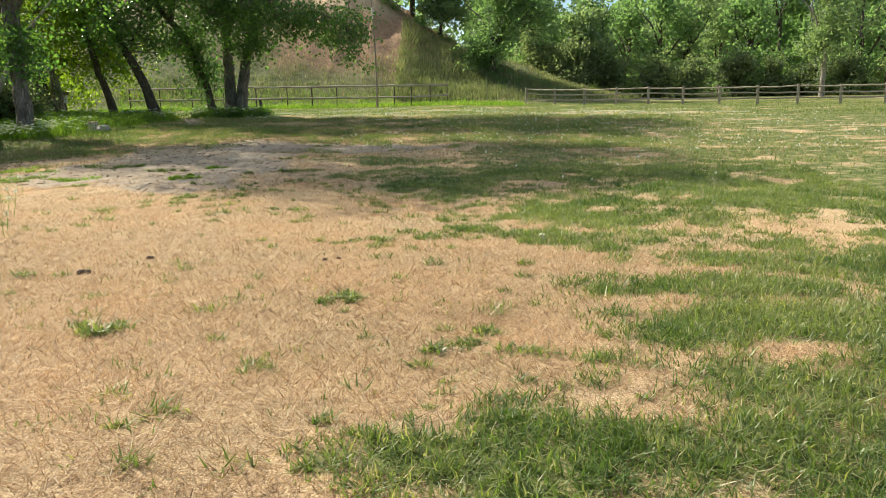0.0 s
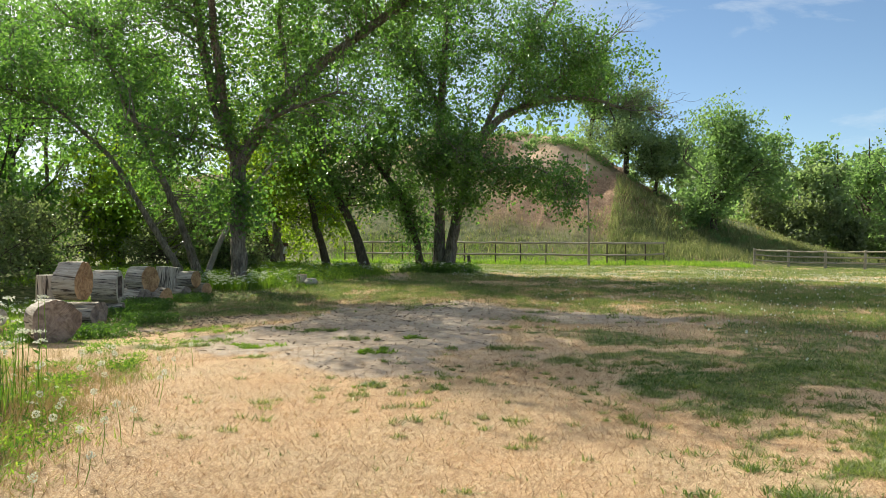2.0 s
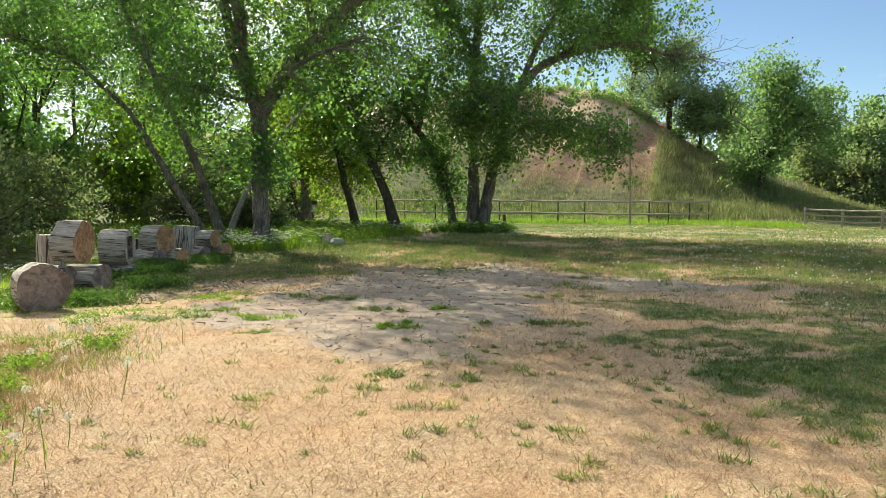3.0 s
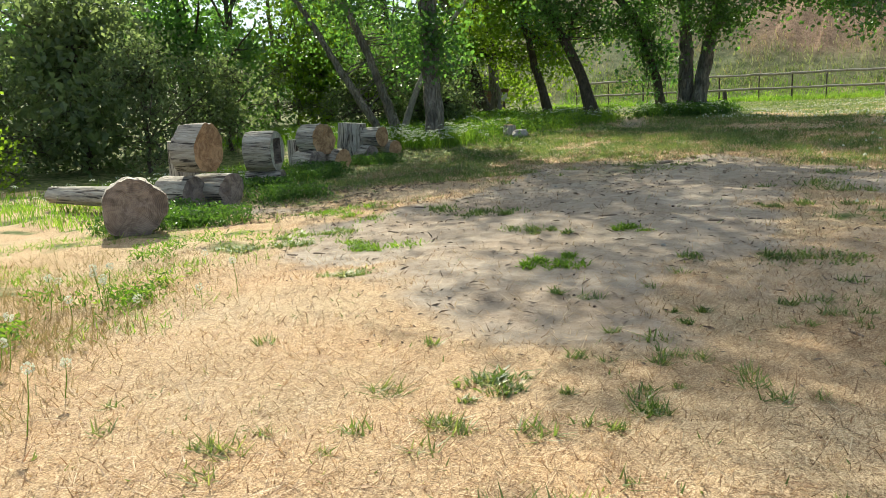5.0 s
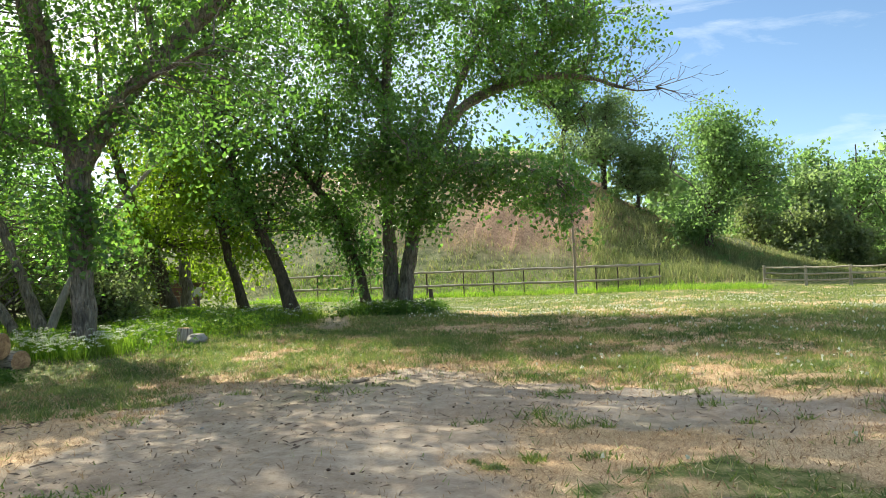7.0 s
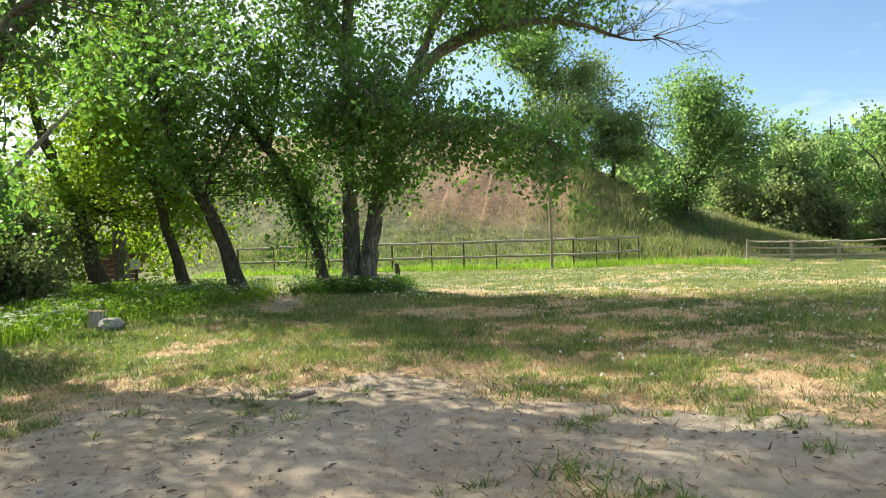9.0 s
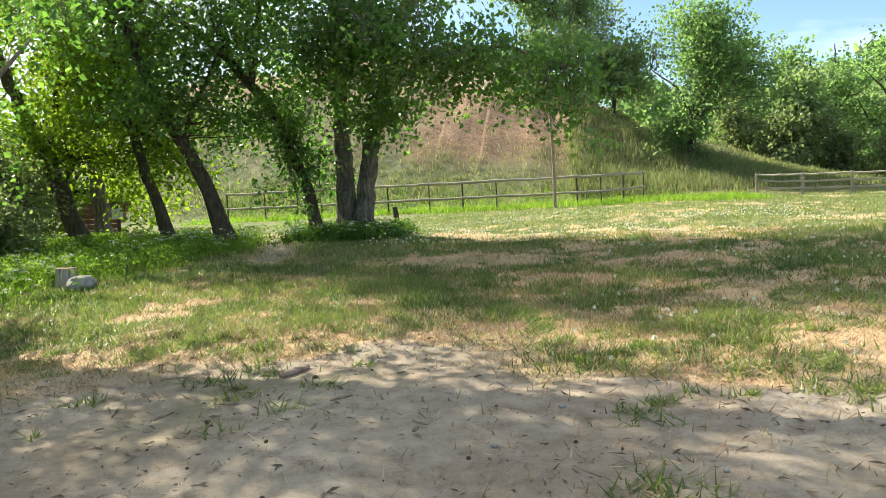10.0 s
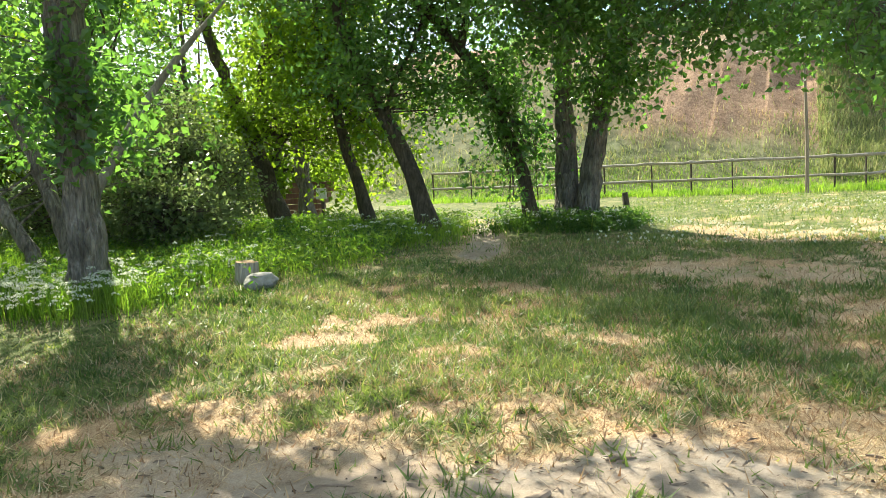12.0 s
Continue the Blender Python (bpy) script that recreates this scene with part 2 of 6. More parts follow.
def blades(geo, roots, length, width, lean, rnd, segs=2, slot=0):
    """Tapered grass blades that bend over. roots: n x 3."""
    n = len(roots)
    if n == 0:
        return
    ang = rnd.uniform(0, 2 * np.pi, n)
    out = np.stack([np.cos(ang), np.sin(ang), np.zeros(n)], 1)
    turn = rnd.uniform(0, 2 * np.pi, n)
    side = np.stack([np.cos(turn), np.sin(turn), np.zeros(n)], 1)
    L = (length * rnd.uniform(0.5, 1.3, n))[:, None]
    W = (width * rnd.uniform(0.7, 1.3, n))[:, None]
    K = (lean * rnd.uniform(0.2, 1.6, n))[:, None]
    rows = []
    for k in range(segs):
        u = k / segs
        c = roots + np.array((0, 0, 1.0)) * L * u * (1 - 0.35 * K * u) + out * L * K * u * u
        w = W * (1 - 0.55 * u)
        rows += [c - side * w * 0.5, c + side * w * 0.5]
    tip = roots + np.array((0, 0, 1.0)) * L * np.clip(1 - 0.35 * K, 0.05, 1) + out * L * K
    rows.append(tip)
    m = len(rows)
    verts = np.stack(rows, 1).reshape(-1, 3)
    b = np.arange(n)[:, None] * m
    start = geo.n
    geo.v.append(verts)
    geo.n += len(verts)
    for k in range(segs - 1):
        q = b + np.array([[2 * k, 2 * k + 1, 2 * k + 3, 2 * k + 2]])
        geo.f.append(q + start)
        geo.slots.append(np.full(n, slot))
    q = b + np.array([[2 * segs - 2, 2 * segs - 1, 2 * segs]])
    geo.f.append(q + start)
    geo.slots.append(np.full(n, slot))


# ---------------------------------------------------------------- materials
def material(name):
    m = bpy.data.materials.new(name)
    m.use_nodes = True
    nt = m.node_tree
    nt.nodes.clear()
    out = nt.nodes.new("ShaderNodeOutputMaterial")
    bsdf = nt.nodes.new("ShaderNodeBsdfPrincipled")
    nt.links.new(bsdf.outputs["BSDF"], out.inputs["Surface"])
    return m, nt, bsdf, out


def node(nt, kind, links=(), **values):
    n = nt.nodes.new(kind)
    for key, v in values.items():
        n.inputs[key.replace("_", " ")].default_value = v
    for key, socket in dict(links).items():
        nt.links.new(socket, n.inputs[key])
    return n


def ramp(nt, fac, stops):
    n = nt.nodes.new("ShaderNodeValToRGB")
    e = n.color_ramp.elements
    while len(e) < len(stops):
        e.new(0.5)
    for el, (pos, col) in zip(e, stops):
        el.position, el.color = pos, (*col, 1)
    nt.links.new(fac, n.inputs["Fac"])
    return n.outputs["Color"]


def mix(nt, fac, a, b, blend="MIX"):
    n = nt.nodes.new("ShaderNodeMix")
    n.data_type, n.blend_type = "RGBA", blend
    for key, v in (("Factor", fac), ("A", a), ("B", b)):
        if isinstance(v, (int, float)):
            n.inputs[key].default_value = v
        elif isinstance(v, tuple):
            n.inputs[key].default_value = (*v, 1)
        else:
            nt.links.new(v, n.inputs[key])
    return n.outputs["Result"]


def coords(nt, scale=(1, 1, 1)):
    c = nt.nodes.new("ShaderNodeTexCoord")
    m = node(nt, "ShaderNodeMapping", {"Vector": c.outputs["Object"]})
    m.inputs["Scale"].default_value = scale
    return m.outputs["Vector"]


def noise_fac(nt, vec, scale, detail=4.0, rough=0.55, distort=0.0):
    return node(nt, "ShaderNodeTexNoise", {"Vector": vec}, Scale=scale, Detail=detail, Roughness=rough, Distortion=distort).outputs["Fac"]


def bump(nt, bsdf, fac, strength, distance):
    b = node(nt, "ShaderNodeBump", {"Height": fac}, Strength=strength, Distance=distance)
    nt.links.new(b.outputs["Normal"], bsdf.inputs["Normal"])


def leafy(name, stops, through, share=0.45, rough=0.5, gloss=0.35):
    """Leaves and blades: colour varies from piece to piece, light shines through."""
    m, nt, bsdf, out = material(name)
    geo = nt.nodes.new("ShaderNodeNewGeometry")
    col = ramp(nt, geo.outputs["Random Per Island"], stops)
    big = noise_fac(nt, coords(nt), 0.7, 3)
    col = mix(nt, 0.35, col, ramp(nt, big, [(0.3, tuple(0.6 * c for c in stops[0][1])), (0.7, stops[-1][1])]))
    nt.links.new(col, bsdf.inputs["Base Color"])
    bsdf.inputs["Roughness"].default_value = rough
    bsdf.inputs["Specular IOR Level"].default_value = gloss
    tr = node(nt, "ShaderNodeBsdfTranslucent", {"Color": mix(nt, 1.0, col, through, "MULTIPLY")})
    mixer = node(nt, "ShaderNodeMixShader", Fac=share)
    nt.links.new(bsdf.outputs["BSDF"], mixer.inputs[1])
    nt.links.new(tr.outputs["BSDF"], mixer.inputs[2])
    nt.links.new(mixer.outputs["Shader"], out.inputs["Surface"])
    return m


LEAF = leafy("cottonwood_leaf", [(0.0, (0.052, 0.100, 0.038)), (0.5, (0.080, 0.152, 0.053)), (0.9, (0.112, 0.192, 0.070)), (1.0, (0.20, 0.265, 0.105))], (2.15, 2.75, 1.0), 0.50, 0.36, 0.8)
LEAF_WEED = leafy("weed_leaf", [(0.0, (0.035, 0.075, 0.022)), (0.6, (0.07, 0.13, 0.035)), (1.0, (0.14, 0.21, 0.06))], (1.8, 2.2, 0.8), 0.42, 0.5, 0.4)
LEAF_YOUNG = leafy("sapling_leaf", [(0.0, (0.09, 0.16, 0.026)), (0.6, (0.14, 0.23, 0.036)), (1.0, (0.20, 0.29, 0.05))], (2.5, 2.4, 0.9), 0.55, 0.45, 0.4)
LEAF_DARK = leafy("thicket_leaf", [(0.0, (0.085, 0.115, 0.062)), (0.6, (0.125, 0.165, 0.085)), (1.0, (0.20, 0.235, 0.13))], (2.3, 2.4, 1.4), 0.48, 0.5, 0.4)
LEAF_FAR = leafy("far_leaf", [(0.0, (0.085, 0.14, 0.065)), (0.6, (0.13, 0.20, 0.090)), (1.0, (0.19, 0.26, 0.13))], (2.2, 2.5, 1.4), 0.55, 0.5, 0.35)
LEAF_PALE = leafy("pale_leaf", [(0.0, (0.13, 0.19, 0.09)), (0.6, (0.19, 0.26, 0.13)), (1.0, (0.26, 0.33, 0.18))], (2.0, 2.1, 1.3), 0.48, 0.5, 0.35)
GRASS = leafy("green_grass", [(0.0, (0.035, 0.085, 0.016)), (0.45, (0.075, 0.150, 0.028)), (0.8, (0.13, 0.21, 0.045)), (0.9, (0.36, 0.33, 0.16)), (1.0, (0.48, 0.42, 0.23))], (1.7, 2.0, 0.8), 0.36, 0.45, 0.5)
LUSH = leafy("lush_grass", [(0.0, (0.06, 0.12, 0.02)), (0.5, (0.11, 0.19, 0.03)), (0.85, (0.20, 0.29, 0.05)), (1.0, (0.38, 0.36, 0.14))], (1.75, 2.35, 0.7), 0.52, 0.5, 0.35)
STRAW = leafy("dry_straw", [(0.0, (0.17, 0.11, 0.065)), (0.25, (0.44, 0.30, 0.175)), (0.6, (0.70, 0.545, 0.34)), (0.85, (0.95, 0.83, 0.60)), (1.0, (0.44, 0.24, 0.13))], (1.3, 1.2, 1.0), 0.28, 0.6, 0.3)
DRYTALL = leafy("dry_tall_grass", [(0.0, (0.30, 0.22, 0.10)), (0.5, (0.42, 0.33, 0.17)), (0.8, (0.36, 0.22, 0.11)), (1.0, (0.20, 0.21, 0.08))], (1.3, 1.2, 0.9), 0.3, 0.6, 0.3)
HILLGRASS = leafy("hill_grass", [(0.0, (0.15, 0.17, 0.08)), (0.5, (0.27, 0.26, 0.14)), (0.7, (0.42, 0.36, 0.22)), (1.0, (0.38, 0.25, 0.16))], (1.6, 1.5, 1.0), 0.42, 0.6, 0.25)
SAGEGRASS = leafy("sage_grass", [(0.0, (0.080, 0.115, 0.045)), (0.5, (0.15, 0.195, 0.080)), (0.8, (0.26, 0.29, 0.145)), (1.0, (0.44, 0.40, 0.25))], (1.6, 1.7, 1.0), 0.40, 0.6, 0.25)
PETAL = leafy("white_petal", [(0.0, (0.62, 0.64, 0.50)), (1.0, (0.84, 0.84, 0.76))], (1.0, 1.0, 0.9), 0.35, 0.6, 0.2)


def bark(name, dark, light, scale=1.0, depth=0.03):
    m, nt, bsdf, out = material(name)
    vec = coords(nt, (1, 1, 0.16))
    ridges = node(nt, "ShaderNodeTexVoronoi", {"Vector": vec}, Scale=22.0 * scale)
    ridges.feature = "DISTANCE_TO_EDGE"
    warp = noise_fac(nt, coords(nt, (1, 1, 0.22)), 16.0 * scale, 6, 0.65, 0.8)
    fine = noise_fac(nt, coords(nt), 60.0 * scale, 4)
    lift = node(nt, "ShaderNodeMath", {0: warp, 1: fine})
    lift.operation = "MULTIPLY_ADD"
    lift.inputs[2].default_value = 0.05
    col = ramp(nt, warp, [(0.30, dark), (0.52, tuple(0.5 * (a + b) for a, b in zip(dark, light))), (0.72, light)])
    blot = noise_fac(nt, coords(nt), 2.2, 4)
    col = mix(nt, ramp(nt, blot, [(0.45, (0, 0, 0)), (0.7, (0.6, 0.6, 0.6))]), col, tuple(0.6 * c for c in dark))
    nt.links.new(col, bsdf.inputs["Base Color"])
    bsdf.inputs["Roughness"].default_value = 0.9
    both = mix(nt, 0.5, warp, ramp(nt, ridges.outputs["Distance"], [(0.0, (0, 0, 0)), (0.3, (1, 1, 1))]))
    bump(nt, bsdf, both, 0.9, depth)
    return m


BARK = bark("cottonwood_bark", (0.060, 0.047, 0.036), (0.40, 0.345, 0.285), 1.0, 0.045)
BARK_DARK = bark("dark_bark", (0.040, 0.029, 0.021), (0.20, 0.15, 0.11), 1.4, 0.025)
DEADWOOD = bark("bleached_wood", (0.20, 0.17, 0.14), (0.42, 0.38, 0.33), 1.5, 0.01)


def log_side(name):
    m, nt, bsdf, out = material(name)
    vec = coords(nt, (1, 1, 1))
    streak = node(nt, "ShaderNodeTexNoise", {"Vector": coords(nt, (7.0, 7.0, 0.9))}, Scale=2.2, Detail=7.0, Roughness=0.7, Distortion=0.6).outputs["Fac"]
    crack = node(nt, "ShaderNodeTexNoise", {"Vector": coords(nt, (13.0, 13.0, 1.3))}, Scale=1.3, Detail=4.0, Roughness=0.55, Distortion=1.2).outputs["Fac"]
    col = ramp(nt, streak, [(0.30, (0.10, 0.08, 0.065)), (0.46, (0.36, 0.31, 0.255)), (0.66, (0.60, 0.54, 0.45))])
    col = mix(nt, ramp(nt, crack, [(0.38, (1, 1, 1)), (0.46, (0, 0, 0))]), col, (0.045, 0.034, 0.027))
    stain = noise_fac(nt, vec, 2.0, 4)
    col = mix(nt, ramp(nt, stain, [(0.55, (0, 0, 0)), (0.75, (0.55, 0.55, 0.55))]), col, (0.15, 0.10, 0.07))
    nt.links.new(col, bsdf.inputs["Base Color"])
    bsdf.inputs["Roughness"].default_value = 0.88
    bump(nt, bsdf, mix(nt, 0.4, streak, crack), 0.9, 0.03)
    return m


def log_end(name, pale, deep):
    """A sawn end: rings round the pith, radial cracks, stains. The end lies in the object's own xy plane."""
    m, nt, bsdf, out = material(name)
    c = nt.nodes.new("ShaderNodeTexCoord")
    vec = c.outputs["Object"]
    wave = node(nt, "ShaderNodeTexWave", {"Vector": vec}, Scale=16.0, Distortion=2.5, Detail=3.0)
    wave.wave_type, wave.rings_direction = "RINGS", "Z"
    wave.inputs["Detail Scale"].default_value = 2.0
    blot = noise_fac(nt, vec, 5.5, 7, 0.72, 0.8)
    sep = node(nt, "ShaderNodeSeparateXYZ", {"Vector": vec})
    at = node(nt, "ShaderNodeMath", {0: sep.outputs["Y"], 1: sep.outputs["X"]})
    at.operation = "ARCTAN2"
    comb = node(nt, "ShaderNodeCombineXYZ", {"X": at.outputs["Value"]})
    rays = node(nt, "ShaderNodeTexNoise", {"Vector": comb.outputs["Vector"]}, Scale=7.0, Detail=3.0, Roughness=0.6).outputs["Fac"]
    col = ramp(nt, blot, [(0.32, tuple(0.45 * v for v in deep)), (0.44, deep), (0.56, pale), (0.74, tuple(min(1, 1.35 * v) for v in pale))])
    col = mix(nt, 0.25, col, ramp(nt, wave.outputs["Fac"], [(0.2, deep), (0.8, pale)]))
    col = mix(nt, ramp(nt, rays, [(0.33, (0.9, 0.9, 0.9)), (0.40, (0, 0, 0))]), col, tuple(0.22 * v for v in deep))
    nt.links.new(col, bsdf.inputs["Base Color"])
    bsdf.inputs["Roughness"].default_value = 0.85
    bump(nt, bsdf, mix(nt, 0.6, wave.outputs["Fac"], rays), 0.5, 0.012)
    return m


LOG_SIDE = log_side("weathered_log")
LOG_END_TAN = log_end("tan_sawn_end", (0.56, 0.34, 0.18), (0.30, 0.16, 0.08))
LOG_END_GREY = log_end("grey_sawn_end", (0.34, 0.27, 0.22), (0.15, 0.11, 0.09))
LOG_END_PALE = log_end("pale_sawn_top", (0.62, 0.56, 0.46), (0.40, 0.34, 0.27))


def wood(name, dark, light, along=(14, 14, 1.2), rough=0.8):
    m, nt, bsdf, out = material(name)
    grain = node(nt, "ShaderNodeTexNoise", {"Vector": coords(nt, along)}, Scale=2.0, Detail=6.0, Roughness=0.6, Distortion=0.4).outputs["Fac"]
    col = ramp(nt, grain, [(0.3, dark), (0.7, light)])
    blot = noise_fac(nt, coords(nt), 1.3, 4)
    col = mix(nt, ramp(nt, blot, [(0.45, (0, 0, 0)), (0.75, (0.5, 0.5, 0.5))]), col, tuple(0.5 * c for c in dark))
    nt.links.new(col, bsdf.inputs["Base Color"])
    bsdf.inputs["Roughness"].default_value = rough
    bump(nt, bsdf, grain, 0.5, 0.008)
    return m


FENCE_WOOD = wood("weathered_fence_wood", (0.24, 0.20, 0.15), (0.50, 0.44, 0.35))
RAIL_WOOD = wood("grey_rail_wood", (0.24, 0.20, 0.16), (0.48, 0.42, 0.34))
STEP_WOOD = wood("reddish_step_wood", (0.16, 0.075, 0.045), (0.30, 0.16, 0.10))
POLE_WOOD = wood("pole_wood", (0.20, 0.15, 0.11), (0.40, 0.32, 0.25))


def plain(name, col, rough=0.6, metal=0.0, vary=0.25, scale=9.0):
    m, nt, bsdf, out = material(name)
    f = noise_fac(nt, coords(nt), scale, 5, 0.6)
    c = ramp(nt, f, [(0.3, tuple(v * (1 - vary) for v in col)), (0.7, tuple(min(1, v * (1 + vary)) for v in col))])
    nt.links.new(c, bsdf.inputs["Base Color"])
    bsdf.inputs["Roughness"].default_value, bsdf.inputs["Metallic"].default_value = rough, metal
    bump(nt, bsdf, f, 0.3, 0.004)
    return m


STEEL = plain("rusty_dark_steel", (0.075, 0.055, 0.042), 0.7, 0.35, 0.45)
STONE = plain("grey_stone", (0.36, 0.33, 0.29), 0.9, 0, 0.35, 6.0)
CLOD = plain("dark_clod", (0.085, 0.055, 0.038), 0.95, 0, 0.4, 30.0)
SIGN_WHITE = plain("white_board", (0.78, 0.77, 0.72), 0.6, 0, 0.06)
SIGN_BROWN = plain("brown_board", (0.13, 0.07, 0.04), 0.7, 0, 0.2)
BARKBIT = plain("bark_litter", (0.27, 0.20, 0.145), 0.9, 0, 0.5, 12.0)
ROPE = plain("pale_cord", (0.6, 0.57, 0.5), 0.8, 0, 0.15)


def ground_material():
    m, nt, bsdf, out = material("field_ground")
    vec = coords(nt)
    att = {}
    for key in ("green", "dirt", "slope"):
        a = nt.nodes.new("ShaderNodeAttribute")
        a.attribute_name = key
        att[key] = a.outputs["Fac"]
    fine = noise_fac(nt, vec, 38.0, 6, 0.7)
    mid = noise_fac(nt, vec, 5.5, 6, 0.65)
    broad = noise_fac(nt, vec, 0.7, 5, 0.6)
    fibres = node(nt, "ShaderNodeTexNoise", {"Vector": coords(nt, (55, 16, 20))}, Scale=1.0, Detail=4.0, Roughness=0.7, Distortion=2.0).outputs["Fac"]
    grit = noise_fac(nt, vec, 130.0, 4, 0.75)
    cross = node(nt, "ShaderNodeTexNoise", {"Vector": coords(nt, (22, 75, 20))}, Scale=1.0, Detail=5.0, Roughness=0.75, Distortion=2.5).outputs["Fac"]
    mat_fac = mix(nt, 0.42, mix(nt, 0.5, fibres, cross), grit)
    straw = ramp(nt, mat_fac, [(0.39, (0.085, 0.055, 0.033)), (0.46, (0.35, 0.235, 0.14)), (0.52, (0.61, 0.45, 0.28)), (0.60, (0.88, 0.73, 0.50))])
    straw = mix(nt, ramp(nt, broad, [(0.38, (0, 0, 0)), (0.66, (0.45, 0.45, 0.45))]), straw, mix(nt, 1.0, straw, (0.97, 0.76, 0.60), "MULTIPLY"))
    straw = mix(nt, ramp(nt, mid, [(0.30, (0.55, 0.55, 0.55)), (0.44, (0, 0, 0))]), straw, mix(nt, 1.0, straw, (0.55, 0.46, 0.40), "MULTIPLY"))
    turf = ramp(nt, mix(nt, 0.5, mid, mat_fac), [(0.38, (0.028, 0.048, 0.012)), (0.48, (0.10, 0.13, 0.038)), (0.60, (0.34, 0.30, 0.15))])
    earth = ramp(nt, mix(nt, 0.5, mid, mix(nt, 0.5, fine, grit)), [(0.34, (0.16, 0.12, 0.09)), (0.46, (0.37, 0.30, 0.235)), (0.64, (0.54, 0.455, 0.37))])
    earth = mix(nt, ramp(nt, broad, [(0.35, (0.5, 0.5, 0.5)), (0.6, (0, 0, 0))]), earth, mix(nt, 1.0, earth, (0.80, 0.68, 0.58), "MULTIPLY"))

    def edge(fac, noise_socket, low, high):
        s = node(nt, "ShaderNodeMath", {0: noise_socket, 1: fac})
        s.operation = "MULTIPLY_ADD"
        s.inputs[1].default_value = 0.85
        nt.links.new(fac, s.inputs[2])
        r = node(nt, "ShaderNodeMapRange", {"Value": s.outputs["Value"]}, From_Min=low, From_Max=high)
        return r.outputs["Result"]

    col = mix(nt, edge(att["green"], mix(nt, 0.6, mid, fine), 0.68, 1.12), straw, turf)
    col = mix(nt, edge(att["dirt"], mix(nt, 0.4, mid, fine), 0.66, 1.08), col, earth)
    # the hillside: red-brown dry growth, greener low down and to the east, bare soil near the top
    scrub = ramp(nt, mix(nt, 0.5, noise_fac(nt, vec, 2.6, 6, 0.7), noise_fac(nt, coords(nt, (6, 2, 1.2)), 3.0, 4)), [(0.34, (0.12, 0.078, 0.048)), (0.5, (0.30, 0.185, 0.12)), (0.66, (0.45, 0.315, 0.21))])
    soil = ramp(nt, noise_fac(nt, vec, 1.5, 6, 0.7), [(0.3, (0.40, 0.275, 0.18)), (0.7, (0.58, 0.44, 0.31))])
    sage = ramp(nt, noise_fac(nt, vec, 1.8, 5, 0.7), [(0.34, (0.07, 0.09, 0.038)), (0.66, (0.23, 0.235, 0.125))])
    for key in ("bare", "sage"):
        a = nt.nodes.new("ShaderNodeAttribute")
        a.attribute_name = key
        att[key] = a.outputs["Fac"]
    scrub = mix(nt, att["bare"], scrub, soil)
    scrub = mix(nt, att["sage"], scrub, sage)
    col = mix(nt, att["slope"], col, scrub)
    nt.links.new(col, bsdf.inputs["Base Color"])
    bsdf.inputs["Roughness"].default_value = 0.95
    bsdf.inputs["Specular IOR Level"].default_value = 0.15
    bump(nt, bsdf, mix(nt, 0.5, mix(nt, 0.5, fine, mat_fac), mid), 0.9, 0.045)
    return m


GROUND = ground_material()

# ---------------------------------------------------------------- ground: one sheet out to the horizon
def spread(fine_a, fine_b, step, far_a, far_b):
    inner = np.arange(fine_a, fine_b + step / 2, step)

    def grow(start, stop, sign):
        out, d, v = [], step, start
        while sign * (stop - v) > 0:
            d = min(d * 1.16, 60)
            v = v + sign * d
            out.append(v)
        return out
    return np.array(grow(fine_a, far_a, -1)[::-1] + list(inner) + grow(fine_b, far_b, 1))


def build_ground():
    xs, ys = spread(-13, 6, 0.12, -900, 900), spread(1.0, 30, 0.12, -700, 900)
    ys = np.unique(np.concatenate([ys, np.arange(40, 80, 0.8)]))
    xs = np.unique(np.concatenate([xs, np.arange(-40, 16, 0.8)]))
    X, Y = np.meshgrid(xs, ys, indexing="ij")
    Z = height(X, Y)
    nx, ny = X.shape
    i, j = np.meshgrid(np.arange(nx - 1), np.arange(ny - 1), indexing="ij")
    quads = np.stack([i * ny + j, (i + 1) * ny + j, (i + 1) * ny + j + 1, i * ny + j + 1], -1).reshape(-1, 4)
    g = Geo()
    g.add(np.stack([X, Y, Z], -1).reshape(-1, 3), quads)
    ob = part("ground", g, GROUND, smooth=True)
    tagged(ob, "field of dry straw, trodden earth and grass below a scrubby hill", "ground", kind="structure")
    hz = hill(X, Y)
    masks = {
        "green": green_mask(X, Y), "dirt": dirt_mask(X, Y), "slope": ss(0.25, 1.1, hz + 0.5 * fbm(X, Y, 2.0, 3, 3.0)),
        "bare": ss(0.25, 0.6, blob(X, Y, -8.5, 69.5, 4.2, 3.6, 0.6) + 0.5 * fbm(X, Y, 2.5, 4, 5.0) - 0.05) * ss(6, 8, hz),
        "sage": np.clip(ss(-4.0, 1.5, X - 0.25 * (Y - 60) + 1.6 * fbm(X, Y, 3.0, 4, 8.0)) + ss(3.6, 1.2, hz + 1.2 * fbm(X, Y, 3.0, 4, 2.0)) * 0.9 + 0.8 * ss(-11, -17, X + 1.5 * fbm(X, Y, 3.0, 3, 2.6)) * ss(9.5, 6, hz), 0, 1),
    }
    for key, values in masks.items():
        a = ob.data.attributes.new(key, "FLOAT", "POINT")
        a.data.foreach_set("value", values.ravel().astype(np.float32))
    return ob


build_ground()
RIGHT = np.array((0.96, 0.26, 0.0))
AHEAD = np.array((-0.26, 0.96, 0.0))


def hz_at(x, y):
    return float(height(np.array([x]), np.array([y]))[0])


